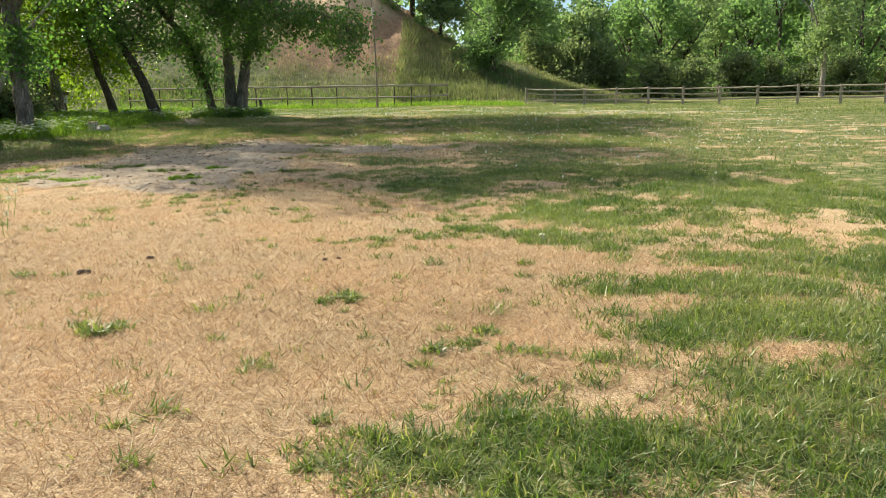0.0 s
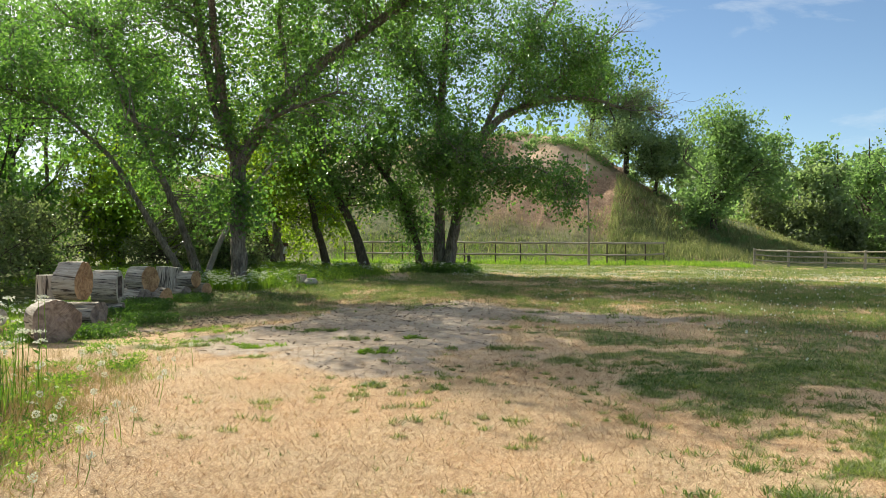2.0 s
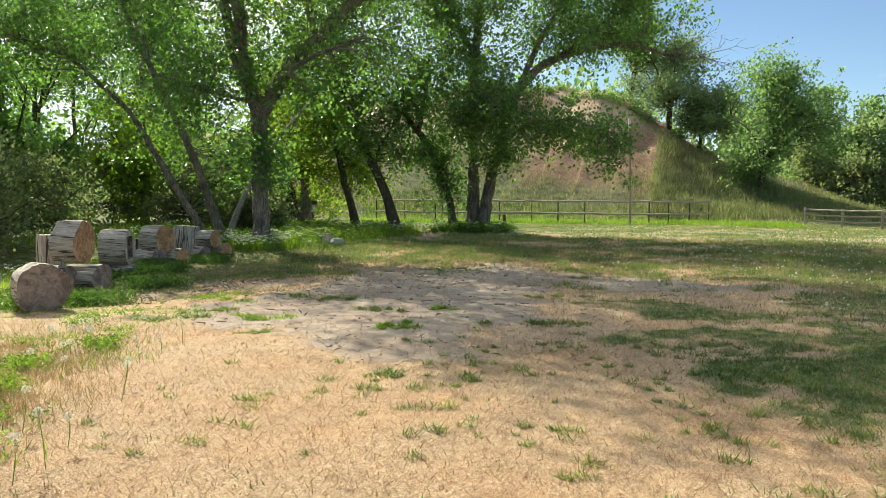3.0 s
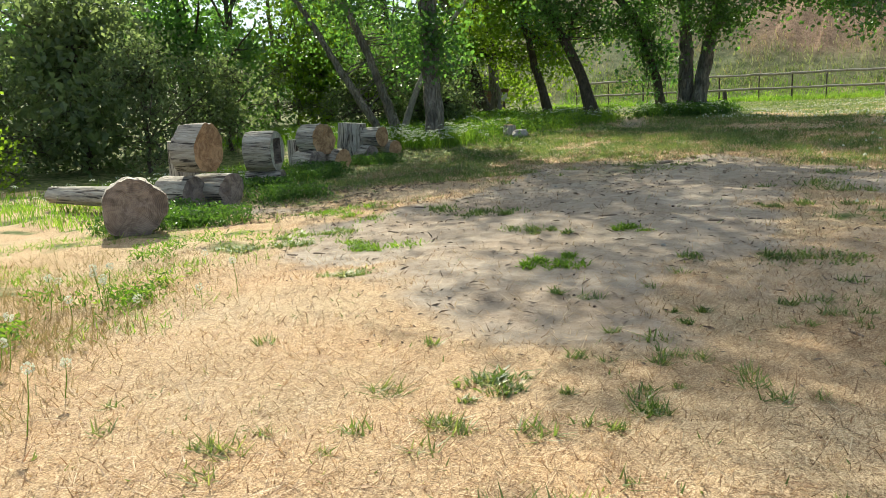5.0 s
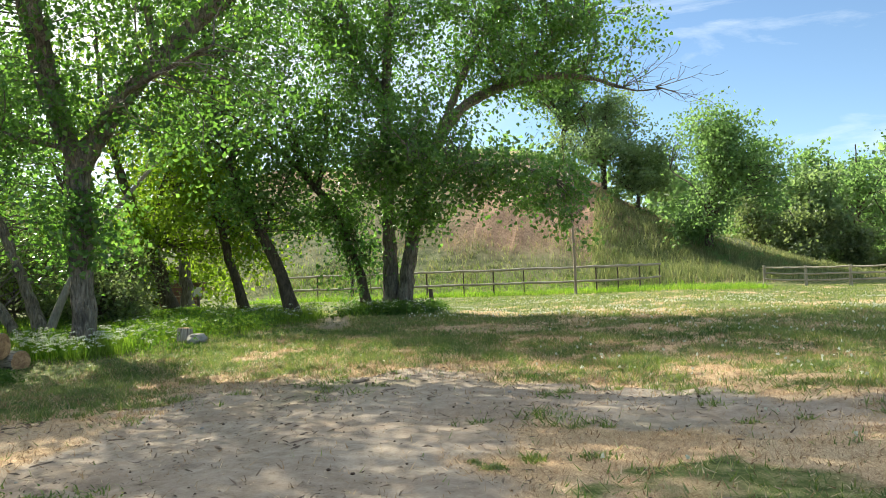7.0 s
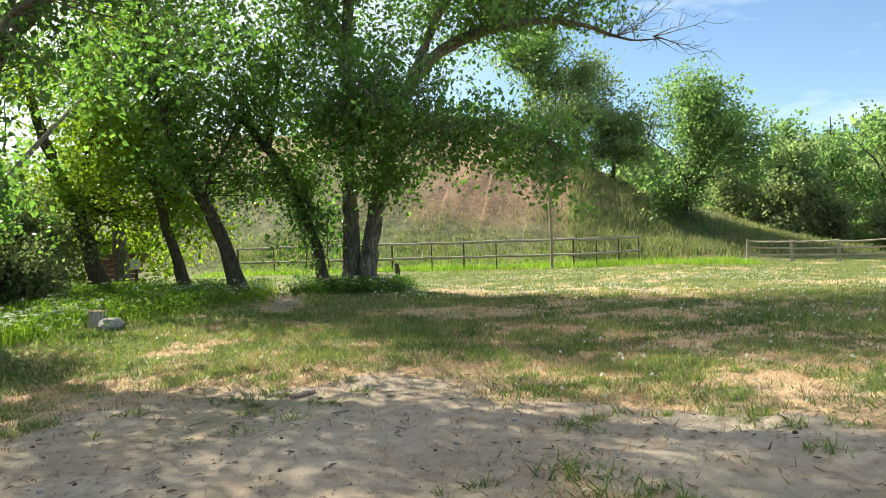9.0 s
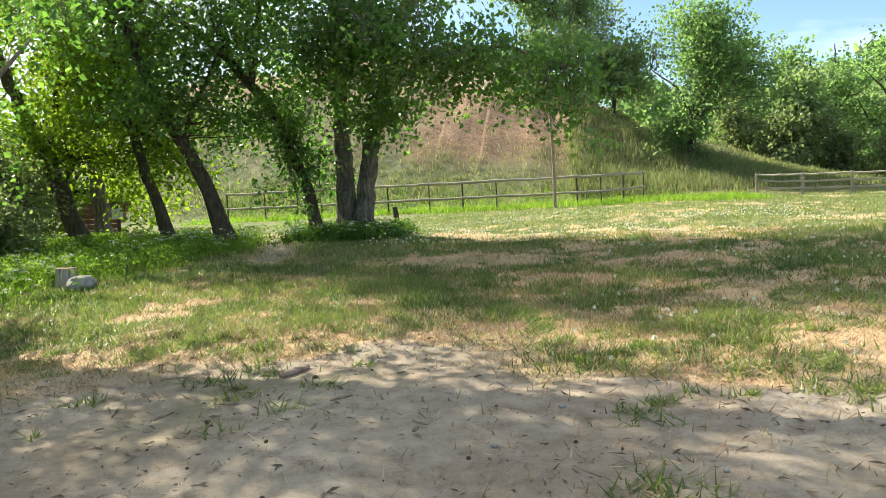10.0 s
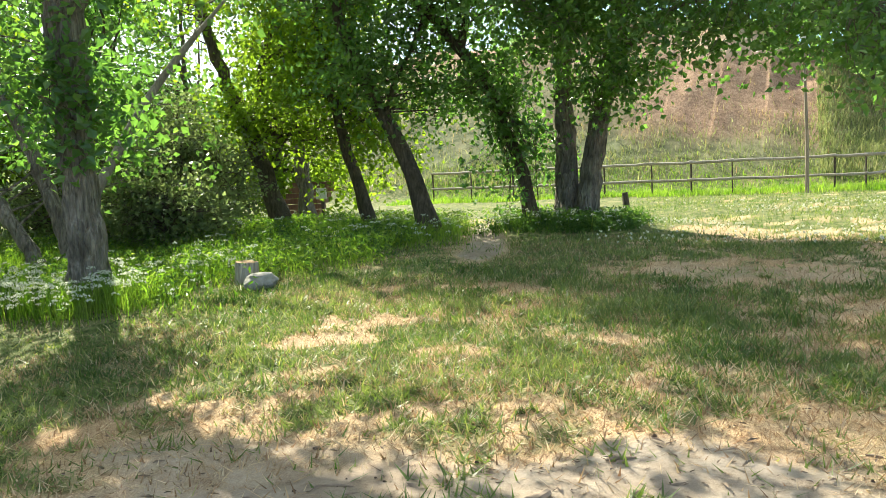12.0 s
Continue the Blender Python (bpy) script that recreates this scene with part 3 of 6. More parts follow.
# ---------------------------------------------------------------- trees
def limb_points(base, steps):
    """Points from (along the tree line, up, away) offsets."""
    return [np.array(base) + RIGHT * s[0] + np.array((0, 0, s[1])) + AHEAD * (s[2] if len(s) > 2 else 0) for s in steps]


def crown(tree, limbs, lumps, leaves, leaf, mat, bark_mat, seed, spread_m=0.45, twig=0.020, droop=0.3):
    """Branches grown from the limbs to points inside the lumps, and leaves along their outer halves."""
    rnd = np.random.default_rng(seed)
    nodes = np.concatenate(limbs)
    wood_geo, leaf_geo = Geo(), Geo()
    centres = []
    for (cx, cy, cz, rx, ry, rz, count) in lumps:
        d = unit(rnd.normal(size=(count, 3))) * (rnd.random((count, 1)) ** 0.42)
        pts = np.array((cx, cy, cz)) + d * np.array((rx, ry, rz))
        for p in pts:
            reach = np.linalg.norm(nodes - p, axis=1) + 1.2 * np.clip(nodes[:, 2] - p[2], 0, 9)
            a = nodes[np.argmin(reach + rnd.uniform(0, 0.8, len(nodes)))]
            v = p - a
            L = np.linalg.norm(v) + 1e-6
            midp = a + 0.5 * v + np.array((0, 0, 0.10 * L)) + rnd.normal(size=3) * 0.09 * L
            u = np.linspace(0, 1, 6)[:, None]
            path = (1 - u) ** 2 * a + 2 * u * (1 - u) * midp + u * u * p + rnd.normal(size=(6, 3)) * 0.025 * L * (u > 0) * (u < 1)
            r0 = twig * (0.5 + 0.28 * min(L, 4))
            tube(wood_geo, path, np.linspace(r0, 0.005, 6), 4)
            n = int(leaves * rnd.uniform(0.5, 1.4))
            along = path[np.clip((5 * rnd.uniform(0.45, 1.0, n)).astype(int), 0, 5)]
            tips = p + rnd.normal(size=(3, 3)) * spread_m * 0.9
            for q in (tips if leaf < 0.16 else tips[:1]):
                tube(wood_geo, np.stack([path[4], 0.5 * (path[4] + q) + rnd.normal(size=3) * 0.05, q]), (0.008, 0.006, 0.003), 3)
            which = rnd.integers(0, 4, n)
            near = np.where(which[:, None] == 3, along, tips[np.clip(which, 0, 2)])
            centres.append(near + rnd.normal(size=(n, 3)) * spread_m * np.array((0.55, 0.55, 0.42)))
    part("branchwork", wood_geo, bark_mat, tree, kind="stuff")
    if centres:
        leaf_quads(leaf_geo, np.concatenate(centres), leaf, rnd, droop)
        part("crown", leaf_geo, mat, tree, kind="stuff")


def bare_twigs(tree, roots, seed, reach=1.3, count=5, mat=None):
    """Leafless forked twigs at the end of a limb."""
    rnd = np.random.default_rng(seed)
    g = Geo()
    for p, d in roots:
        for _ in range(count):
            v = unit(np.asarray(d, float) + rnd.normal(size=3) * 0.55) * reach * rnd.uniform(0.5, 1.2)
            u = np.linspace(0, 1, 6)[:, None]
            path = np.asarray(p) + v * u + rnd.normal(size=(6, 3)) * 0.06 * reach * u
            tube(g, path, np.linspace(0.016, 0.004, 6), 4)
            for k in (2, 3, 4, 5):
                w = unit(v + rnd.normal(size=3) * 0.9) * reach * rnd.uniform(0.2, 0.5)
                tube(g, np.stack([path[k], path[k] + 0.5 * w + rnd.normal(size=3) * 0.03, path[k] + w]), (0.008, 0.006, 0.003), 3)
    part("bare_twig_spray", g, mat or BARK, tree, "leafless grey twigs", kind="stuff")


def tree(base, trunks, lumps, label, leaves=70, leaf=0.115, mat=LEAF, bark_mat=BARK, seed=1, sides=14, spread_m=0.45, name="cottonwood_tree", group="", twig=0.020, furrow=0.0, droop=0.3):
    """trunks: lists of (along, up, away, radius); the first is the trunk, the others its limbs."""
    base = np.array((base[0], base[1], hz_at(*base[:2]) - 0.06))
    t = thing(name, tuple(base), label, "tree", group)
    limbs = []
    for k, steps in enumerate(trunks):
        pts = limb_points(base, [s[:3] for s in steps])
        rad = [s[3] for s in steps]
        n = max(8, int(np.linalg.norm(np.array(pts[-1]) - pts[0]) * (7 if furrow else 3)))
        p, r = resample(pts, rad, n)
        rnd = np.random.default_rng(seed * 31 + k)
        p[1:-1] += rnd.normal(size=(n - 2, 3)) * (0.012 if furrow else 0.025) * np.array((1, 1, 0.3))
        g = Geo()
        big = rad[0] > 0.17
        tube(g, p, r, sides * 3 if big and furrow else sides, 0.16, seed + k, cap=True, furrow=furrow if big else furrow * 0.4, flare=0.45 if k == 0 else 0.0)
        part("trunk" if k == 0 else "limb", g, bark_mat, t, smooth=True)
        limbs.append(p[len(p) // 3:] if k == 0 else p)
    crown(t, limbs, lumps, leaves, leaf, mat, bark_mat, seed, spread_m, twig, droop)
    return t


def lump(base, along, up, away, rx, ry, rz, n):
    c = np.array((base[0], base[1], 0)) + RIGHT * along + AHEAD * away
    return (c[0], c[1], up, rx, ry, rz, n)


E_GROUP = "cottonwoods along the field edge"
A = (-13.1, 24.4)
tree_a = tree(A, [
    [(0, 0, 0, 0.275), (0.02, 1.2, 0, 0.235), (-0.02, 2.6, 0, 0.225), (0, 4.0, 0, 0.24)],
    [(0, 3.8, 0, 0.24), (0.8, 5.2, 0.1, 0.21), (2.4, 6.9, 0.3, 0.18), (4.8, 8.7, 0.4, 0.13), (6.8, 9.9, 0.2, 0.07)],
    [(0, 3.8, 0, 0.22), (-0.7, 5.6, 0, 0.18), (-1.2, 8.0, 0, 0.13), (-1.6, 11.0, 0, 0.06)],
    [(-0.1, 4.2, 0, 0.07), (-1.4, 4.5, -0.6, 0.05), (-3.0, 5.0, -1.2, 0.03)],
    [(1.6, 6.0, 0.2, 0.09), (1.2, 8.2, 0.2, 0.07), (1.4, 10.8, 0.2, 0.04)],
    [(0.2, 4.6, 0, 0.08), (1.6, 5.2, -1.2, 0.06), (3.4, 5.6, -2.4, 0.03)],
    [(-0.3, 5.0, -0.1, 0.14), (-0.3, 7.4, -1.6, 0.11), (0.2, 9.4, -3.6, 0.07), (0.5, 10.2, -5.4, 0.03)],
], [
    lump(A, -2.0, 8.2, 0, 3.4, 3.0, 3.4, 104), lump(A, 2.6, 9.2, 0, 3.4, 3.0, 2.8, 125),
    lump(A, -1.2, 5.0, -0.3, 2.6, 1.8, 1.5, 46), lump(A, 2.4, 5.3, -0.8, 2.6, 1.8, 1.1, 34), lump(A, 0.1, 2.9, -0.2, 0.8, 0.65, 0.7, 22),
    lump(A, 0.4, 10.2, -4.2, 3.6, 2.4, 1.3, 100), lump(A, 3.6, 10.6, -3.0, 2.6, 2.2, 1.2, 75), lump(A, 5.6, 9.8, 0, 2.2, 2.2, 1.8, 60), lump(A, -0.6, 11.5, 0, 2.6, 2.6, 1.6, 26),
], "tall cottonwood with furrowed grey bark and a spreading green crown", 74, 0.112, seed=11, group=E_GROUP, furrow=0.045)

P = (-15.8, 26.6)
tree_p = tree(P, [
    [(0, 0, 0, 0.17), (-0.30, 0.9, 0, 0.145), (-0.68, 2.0, 0, 0.125), (-1.55, 4.1, 0, 0.11), (-2.7, 6.3, 0, 0.08), (-3.6, 8.5, 0, 0.04)],
    [(-0.40, 0.1, -0.4, 0.14), (-0.95, 1.0, -0.4, 0.12), (-1.70, 2.2, -0.4, 0.105), (-2.9, 4.2, -0.4, 0.085), (-4.9, 6.0, -0.4, 0.06), (-6.9, 6.6, -0.4, 0.03)],
], [
    lump(P, -3.4, 6.8, 0, 3.0, 2.6, 2.6, 76), lump(P, -6.6, 7.0, -0.6, 2.6, 2.4, 2.0, 66), lump(P, 0.2, 2.6, 1.8, 1.2, 1.0, 1.0, 14),
    lump(P, -2.2, 3.6, 1.2, 1.5, 1.2, 1.2, 16), lump(P, -4.6, 9.4, 0, 3.2, 2.8, 1.8, 60),
], "pair of leaning cottonwood trunks from one root behind the log pile", 72, 0.112, LEAF, seed=12, group=E_GROUP, furrow=0.03)

B = (-17.0, 34.0)
tree_b = tree(B, [
    [(0, 0, 0, 0.27), (-0.4, 1.5, 0, 0.22), (-0.85, 2.9, 0, 0.19), (-1.5, 4.5, 0, 0.15), (-2.2, 7.0, 0, 0.10), (-2.4, 10.4, 0, 0.04)],
    [(-0.7, 2.6, 0, 0.12), (-0.5, 4.0, 0.2, 0.09), (0.3, 6.5, 0.2, 0.05)],
], [lump(B, -1.6, 6.6, 0, 2.7, 2.5, 2.4, 38), lump(B, 0.9, 5.4, 0, 1.8, 1.6, 1.6, 30), lump(B, -0.9, 3.3, -0.5, 1.7, 1.2, 0.9, 30), lump(B, -2.0, 9.6, 0, 3.2, 2.8, 2.0, 10), lump(B, 1.6, 2.6, 0.4, 1.2, 1.0, 1.1, 26)],
    "leaning dark-barked cottonwood with sunlit yellow-green leaves", 72, 0.115, LEAF_YOUNG, BARK_DARK, seed=13, group=E_GROUP)

B2 = (-18.0, 36.6)
tree(B2, [[(0, 0, 0, 0.24), (-0.1, 2.5, 0, 0.20), (-0.5, 6.0, 0, 0.13), (-0.6, 9.0, 0, 0.06)]],
     [lump(B2, -0.6, 8.2, 0, 2.8, 2.6, 2.4, 34), lump(B2, 0.8, 5.2, 0, 1.6, 1.5, 1.3, 22)],
     "grey-barked cottonwood standing in tall grass behind the others", 64, 0.115, LEAF, seed=14, group=E_GROUP)

D = (-14.3, 33.9)
tree_d = tree(D, [
    [(0, 0, 0, 0.17), (-0.28, 1.2, 0, 0.14), (-0.62, 2.4, 0, 0.125), (-0.95, 4.1, 0, 0.105), (-1.2, 7.0, 0, 0.08), (-1.2, 10.6, 0, 0.03)],
], [lump(D, -1.0, 6.4, 0, 2.2, 2.0, 2.2, 44), lump(D, -0.9, 3.9, 0, 1.3, 1.2, 0.9, 24), lump(D, -1.0, 9.8, 0, 2.6, 2.4, 1.8, 16), lump(D, 0.6, 2.6, 0.8, 0.9, 0.8, 0.9, 16)],
    "slim dark cottonwood leaning over tall weeds", 72, 0.115, LEAF_YOUNG, BARK_DARK, seed=15, group=E_GROUP)

E = (-12.0, 32.5)
tree_e = tree(E, [
    [(0, 0, 0, 0.215), (-0.28, 1.1, 0, 0.17), (-0.66, 2.2, 0, 0.15), (-1.2, 3.15, 0, 0.135), (-1.7, 4.3, 0, 0.12), (-2.1, 5.6, 0, 0.10), (-2.5, 8.4, 0, 0.07), (-2.4, 11.0, 0, 0.03)],
    [(-0.9, 2.7, 0, 0.06), (-0.6, 3.4, -0.2, 0.045), (0.3, 4.8, -0.4, 0.03)],
], [lump(E, -2.0, 6.7, 0, 2.6, 2.4, 2.2, 76), lump(E, -0.2, 4.6, -0.2, 1.5, 1.3, 1.1, 24), lump(E, -1.6, 3.7, -0.4, 1.2, 0.9, 0.7, 20), lump(E, -1.8, 10.0, 0, 3.0, 2.6, 1.9, 50), lump(E, 0.4, 3.4, 0.2, 0.9, 0.7, 0.7, 12)],
    "leaning brown-barked cottonwood beside the dirt path", 76, 0.112, LEAF, BARK_DARK, seed=16, group=E_GROUP)

F = (-9.8, 32.9)
tree_f = tree(F, [
    [(0, 0, 0, 0.15), (-0.23, 1.3, 0, 0.12), (-0.45, 2.1, 0, 0.11), (-0.87, 2.95, 0, 0.12), (-1.4, 3.8, 0, 0.11), (-2.2, 4.7, 0, 0.08), (-3.0, 5.4, 0, 0.05), (-4.2, 6.2, 0, 0.03)],
    [(-1.4, 3.8, 0, 0.09), (-1.15, 4.8, 0, 0.07), (-1.0, 6.6, 0, 0.05)],
], [lump(F, -1.6, 5.6, 0, 2.1, 1.6, 1.5, 40), lump(F, -0.2, 2.1, -0.1, 0.55, 0.5, 1.5, 26), lump(F, -0.7, 3.4, -0.3, 1.1, 0.9, 0.9, 20)],
    "thin crooked cottonwood clothed in leaves to the ground", 74, 0.105, LEAF, BARK_DARK, seed=17, group=E_GROUP, sides=10)

T = (-9.05, 32.9)
tree_t = tree(T, [
    [(0, 0, 0, 0.25), (0.0, 1.3, 0, 0.20), (-0.02, 3.0, 0, 0.185), (0.0, 6.0, 0.2, 0.16), (0.2, 9.0, 0.2, 0.13), (0.3, 12.2, 0.2, 0.05)],
    [(0.36, 0.0, -0.3, 0.27), (0.50, 1.2, -0.3, 0.215), (0.82, 2.9, -0.3, 0.21), (1.15, 4.2, -0.3, 0.19), (1.6, 5.2, -0.4, 0.175), (2.3, 6.0, -0.6, 0.155), (3.6, 6.6, -0.8, 0.15), (5.0, 6.8, -0.8, 0.11), (6.3, 6.7, -0.6, 0.07), (7.4, 6.3, -0.4, 0.04), (8.4, 6.4, -0.3, 0.02)],
    [(1.5, 5.0, -0.4, 0.13), (2.4, 7.0, -0.2, 0.11), (3.8, 9.4, 0, 0.07), (4.8, 11.0, 0, 0.04)],
    [(0.1, 6.4, 0.2, 0.12), (-0.9, 8.2, 0.3, 0.09), (-1.6, 10.6, 0.3, 0.05)],
    [(3.4, 6.5, -0.8, 0.08), (4.7, 7.6, -0.8, 0.06), (6.6, 9.0, -0.6, 0.03)],
    [(1.0, 3.3, -0.4, 0.07), (2.0, 3.9, -2.0, 0.05), (3.4, 3.8, -3.6, 0.035), (4.3, 3.2, -4.6, 0.015)],
    [(0.0, 3.4, -0.2, 0.07), (0.4, 4.2, -1.6, 0.05), (0.9, 4.4, -2.8, 0.03)],
], [
    lump(T, -1.0, 9.4, 0.2, 2.9, 2.8, 2.6, 130), lump(T, 3.4, 9.2, 0, 3.4, 2.8, 2.0, 130), lump(T, 6.2, 8.4, -0.4, 1.9, 1.7, 1.4, 34),
    lump(T, 0.6, 4.6, -1.6, 2.1, 1.6, 1.3, 84), lump(T, -0.2, 6.6, -0.4, 2.0, 1.8, 1.4, 40), lump(T, 2.9, 4.0, -3.0, 1.7, 1.3, 0.7, 34),
    lump(T, 4.4, 3.2, -4.6, 0.7, 0.6, 0.6, 15), lump(T, 0.9, 3.1, -0.9, 0.8, 0.6, 0.6, 16), lump(T, 3.8, 7.3, -0.6, 2.3, 1.8, 0.8, 40), lump(T, 1.2, 11.8, 0.2, 2.8, 2.4, 1.3, 44),
], "old twin-trunked cottonwood with a long arching limb", 86, 0.108, LEAF, BARK, seed=18, group=E_GROUP, furrow=0.04)
TZ = hz_at(*T)
bare_twigs(tree_t, [(limb_points((T[0], T[1], TZ), [s])[0], RIGHT + np.array((0, 0, u))) for s, u in (((7.2, 6.4, -0.4), 0.3), ((8.2, 6.4, -0.3), 0.1), ((6.6, 9.0, -0.6), 0.7), ((5.4, 6.8, -0.8), -0.5))], 5, 1.5, 6)
bare_twigs(tree_t, [(limb_points((T[0], T[1], TZ), [s])[0], np.array(d)) for s, d in (((1.6, 4.2, -3.0), (0.6, -0.5, 0.1)), ((0.6, 4.4, -3.2), (-0.3, -0.5, 0.5)), ((4.2, 3.1, -4.8), (0.3, -0.1, -0.8)))], 6, 1.0, 4)
bare_twigs(tree_a, [(limb_points((A[0], A[1], 0.2), [s])[0], np.array(d)) for s, d in (((1.2, 4.6, -1.4), (0.7, -0.4, 0.1)), ((-2.4, 4.4, -1.0), (-0.6, -0.3, 0.2)), ((3.0, 5.2, -2.2), (0.6, -0.3, -0.4)))], 7, 1.1, 3, DEADWOOD)

# the pale dead trunk that leans behind the tall cottonwood
dead = thing("dead_tree", (-15.0, 25.8, hz_at(-15.0, 25.8)), "bleached dead trunk leaning among the green trees", "tree")
g = Geo()
p, r = resample([(-15.1, 25.6, 0.0), (-14.8, 26.02, 1.36), (-14.58, 26.54, 2.28), (-14.3, 27.0, 3.1), (-13.9, 27.5, 3.9), (-13.4, 28.1, 4.8)], [0.11, 0.085, 0.075, 0.065, 0.05, 0.02], 22)
tube(g, p, r, 12, 0.12, 3, cap=True)
part("trunk", g, DEADWOOD, dead, smooth=True)
bare_twigs(dead, [(p[12], np.array((0.2, 0.1, 0.7))), (p[17], np.array((0.4, 0.1, 0.5)))], 8, 0.8, 2, DEADWOOD)


def wild_tree(x, y, tall, wide, seed, mat, leaf, leaves, n, label, name="cottonwood_tree", group="", lean=0.0, low=0.35, trunk=0.16, bark_mat=BARK_DARK, spread_m=0.6):
    """A tree or tall shrub of uneven lumps."""
    rnd = np.random.default_rng(seed)
    forks = [[(0, 0, 0, trunk), (0.1 * lean, 0.25 * tall, 0, trunk * 0.8), (0.5 * lean, 0.55 * tall, 0, trunk * 0.55), (lean, 0.92 * tall, 0, trunk * 0.2)]]
    for _ in range(5):
        h, s = rnd.uniform(0.15, 0.5) * tall, rnd.uniform(-1, 1)
        forks.append([(0.3 * lean * h / tall, h, 0, trunk * 0.5), (s * wide * 0.35, h + 0.2 * tall, rnd.uniform(-0.3, 0.3) * wide, trunk * 0.32), (s * wide * 0.7, h + 0.4 * tall, rnd.uniform(-0.5, 0.5) * wide, trunk * 0.12)])
    lumps = []
    zb = hz_at(x, y)
    for _ in range(11):
        a, h = rnd.uniform(0, 2 * np.pi), rnd.uniform(low, 0.92)
        reach = wide * rnd.uniform(0.1, 0.8) * (1.2 - h * 0.75)
        size = wide * rnd.uniform(0.18, 0.40)
        lumps.append((x + lean * h * 0.96 + math.cos(a) * reach, y + math.sin(a) * reach, zb + h * tall, size, size, size * rnd.uniform(0.6, 1.0), n // 11))
    return tree((x, y), forks, lumps, label, leaves, leaf, mat, bark_mat, seed, 8, spread_m, name, group, twig=0.026)


# thicket and trees behind the log pile and the field edge
WOODS = "trees of the wood behind the logs"
for x, y, tall, wide, mat, seed in ((-21.5, 20.0, 5.2, 3.0, LEAF_DARK, 41), (-24.5, 26.0, 6.8, 3.6, LEAF, 42), (-22.8, 31.5, 5.2, 2.8, LEAF_YOUNG, 43), (-26.5, 15.0, 7.6, 4.0, LEAF, 44),
                                    (-26.5, 36.0, 10.0, 4.4, LEAF, 45), (-32.0, 25.0, 14.0, 5.8, LEAF, 46), (-22.5, 41.5, 7.0, 3.4, LEAF_YOUNG, 47), (-33.0, 36.0, 14.5, 6.2, LEAF, 48), (-27.5, 8.5, 8.5, 4.5, LEAF, 49),
                                    (-38.0, 30.0, 17.0, 7.0, LEAF, 50), (-29.0, 44.0, 13.0, 6.0, LEAF, 51), (-36.0, 17.0, 14.5, 6.2, LEAF, 52), (-38.0, 44.0, 16.5, 7.0, LEAF, 53), (-34.0, 7.0, 11.0, 5.4, LEAF, 54)):
    wild_tree(x, y, tall, wide, seed, mat, 0.185, 56, 121, "leafy tree of the wood behind the log pile", group=WOODS, low=0.12)
THICKET = "shrubs of the dark thicket"
for x, y, tall, wide, mat, seed in ((-18.2, 19.5, 2.8, 1.9, LEAF_DARK, 61), (-19.6, 23.4, 3.0, 2.2, LEAF_DARK, 62), (-18.8, 29.0, 3.0, 2.2, LEAF_DARK, 63), (-16.9, 30.6, 2.4, 1.8, LEAF_DARK, 64), (-19.8, 33.4, 3.4, 2.2, LEAF_DARK, 65),
                                    (-20.8, 16.5, 3.2, 2.3, LEAF_DARK, 66), (-19.6, 12.4, 3.0, 2.2, LEAF_DARK, 67), (-22.0, 37.5, 3.2, 2.4, LEAF_DARK, 68), (-15.8, 28.6, 1.5, 1.3, LEAF_DARK, 69), (-17.5, 14.5, 1.7, 1.5, LEAF_YOUNG, 70),
                                    (-24.0, 31.0, 4.0, 2.8, LEAF_DARK, 71), (-24.0, 20.0, 3.6, 2.8, LEAF_DARK, 72)):
    wild_tree(x, y, tall, wide, seed, mat, 0.085, 70, 84, "dense dark-leaved shrub with grey twigs", "shrub", THICKET, low=0.12, trunk=0.05, spread_m=0.32)

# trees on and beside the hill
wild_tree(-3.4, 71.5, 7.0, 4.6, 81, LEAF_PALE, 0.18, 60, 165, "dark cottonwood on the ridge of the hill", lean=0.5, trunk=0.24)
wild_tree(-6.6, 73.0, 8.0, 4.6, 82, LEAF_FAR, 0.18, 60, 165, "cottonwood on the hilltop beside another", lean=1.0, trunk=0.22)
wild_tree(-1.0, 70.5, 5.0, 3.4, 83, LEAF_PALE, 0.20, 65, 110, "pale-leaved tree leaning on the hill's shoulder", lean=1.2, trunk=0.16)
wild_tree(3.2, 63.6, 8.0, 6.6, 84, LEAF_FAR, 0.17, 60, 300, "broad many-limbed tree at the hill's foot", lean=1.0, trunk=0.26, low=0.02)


def hill_shrubs():
    """Low bushes strewn over the crest and the slope."""
    rnd = np.random.default_rng(88)
    g = Geo()
    for x, y, r in [(rnd.uniform(-24, 0), rnd.uniform(69.5, 72.5), rnd.uniform(0.35, 0.85)) for _ in range(60)] + [(rnd.uniform(0, 8), rnd.uniform(60, 68), rnd.uniform(0.2, 0.55)) for _ in range(24)]:
        n = int(260 * r)
        d = unit(rnd.normal(size=(n, 3))) * rnd.random((n, 1)) ** 0.5 * np.array((r, r, 0.7 * r))
        leaf_quads(g, np.array((x, y, hz_at(x, y) + 0.35 * r)) + d, 0.13, rnd)
    tagged(part("hill_shrubs", g, LEAF_FAR, kind="stuff"), "low green bushes along the hill's crest and slope", "shrubs")


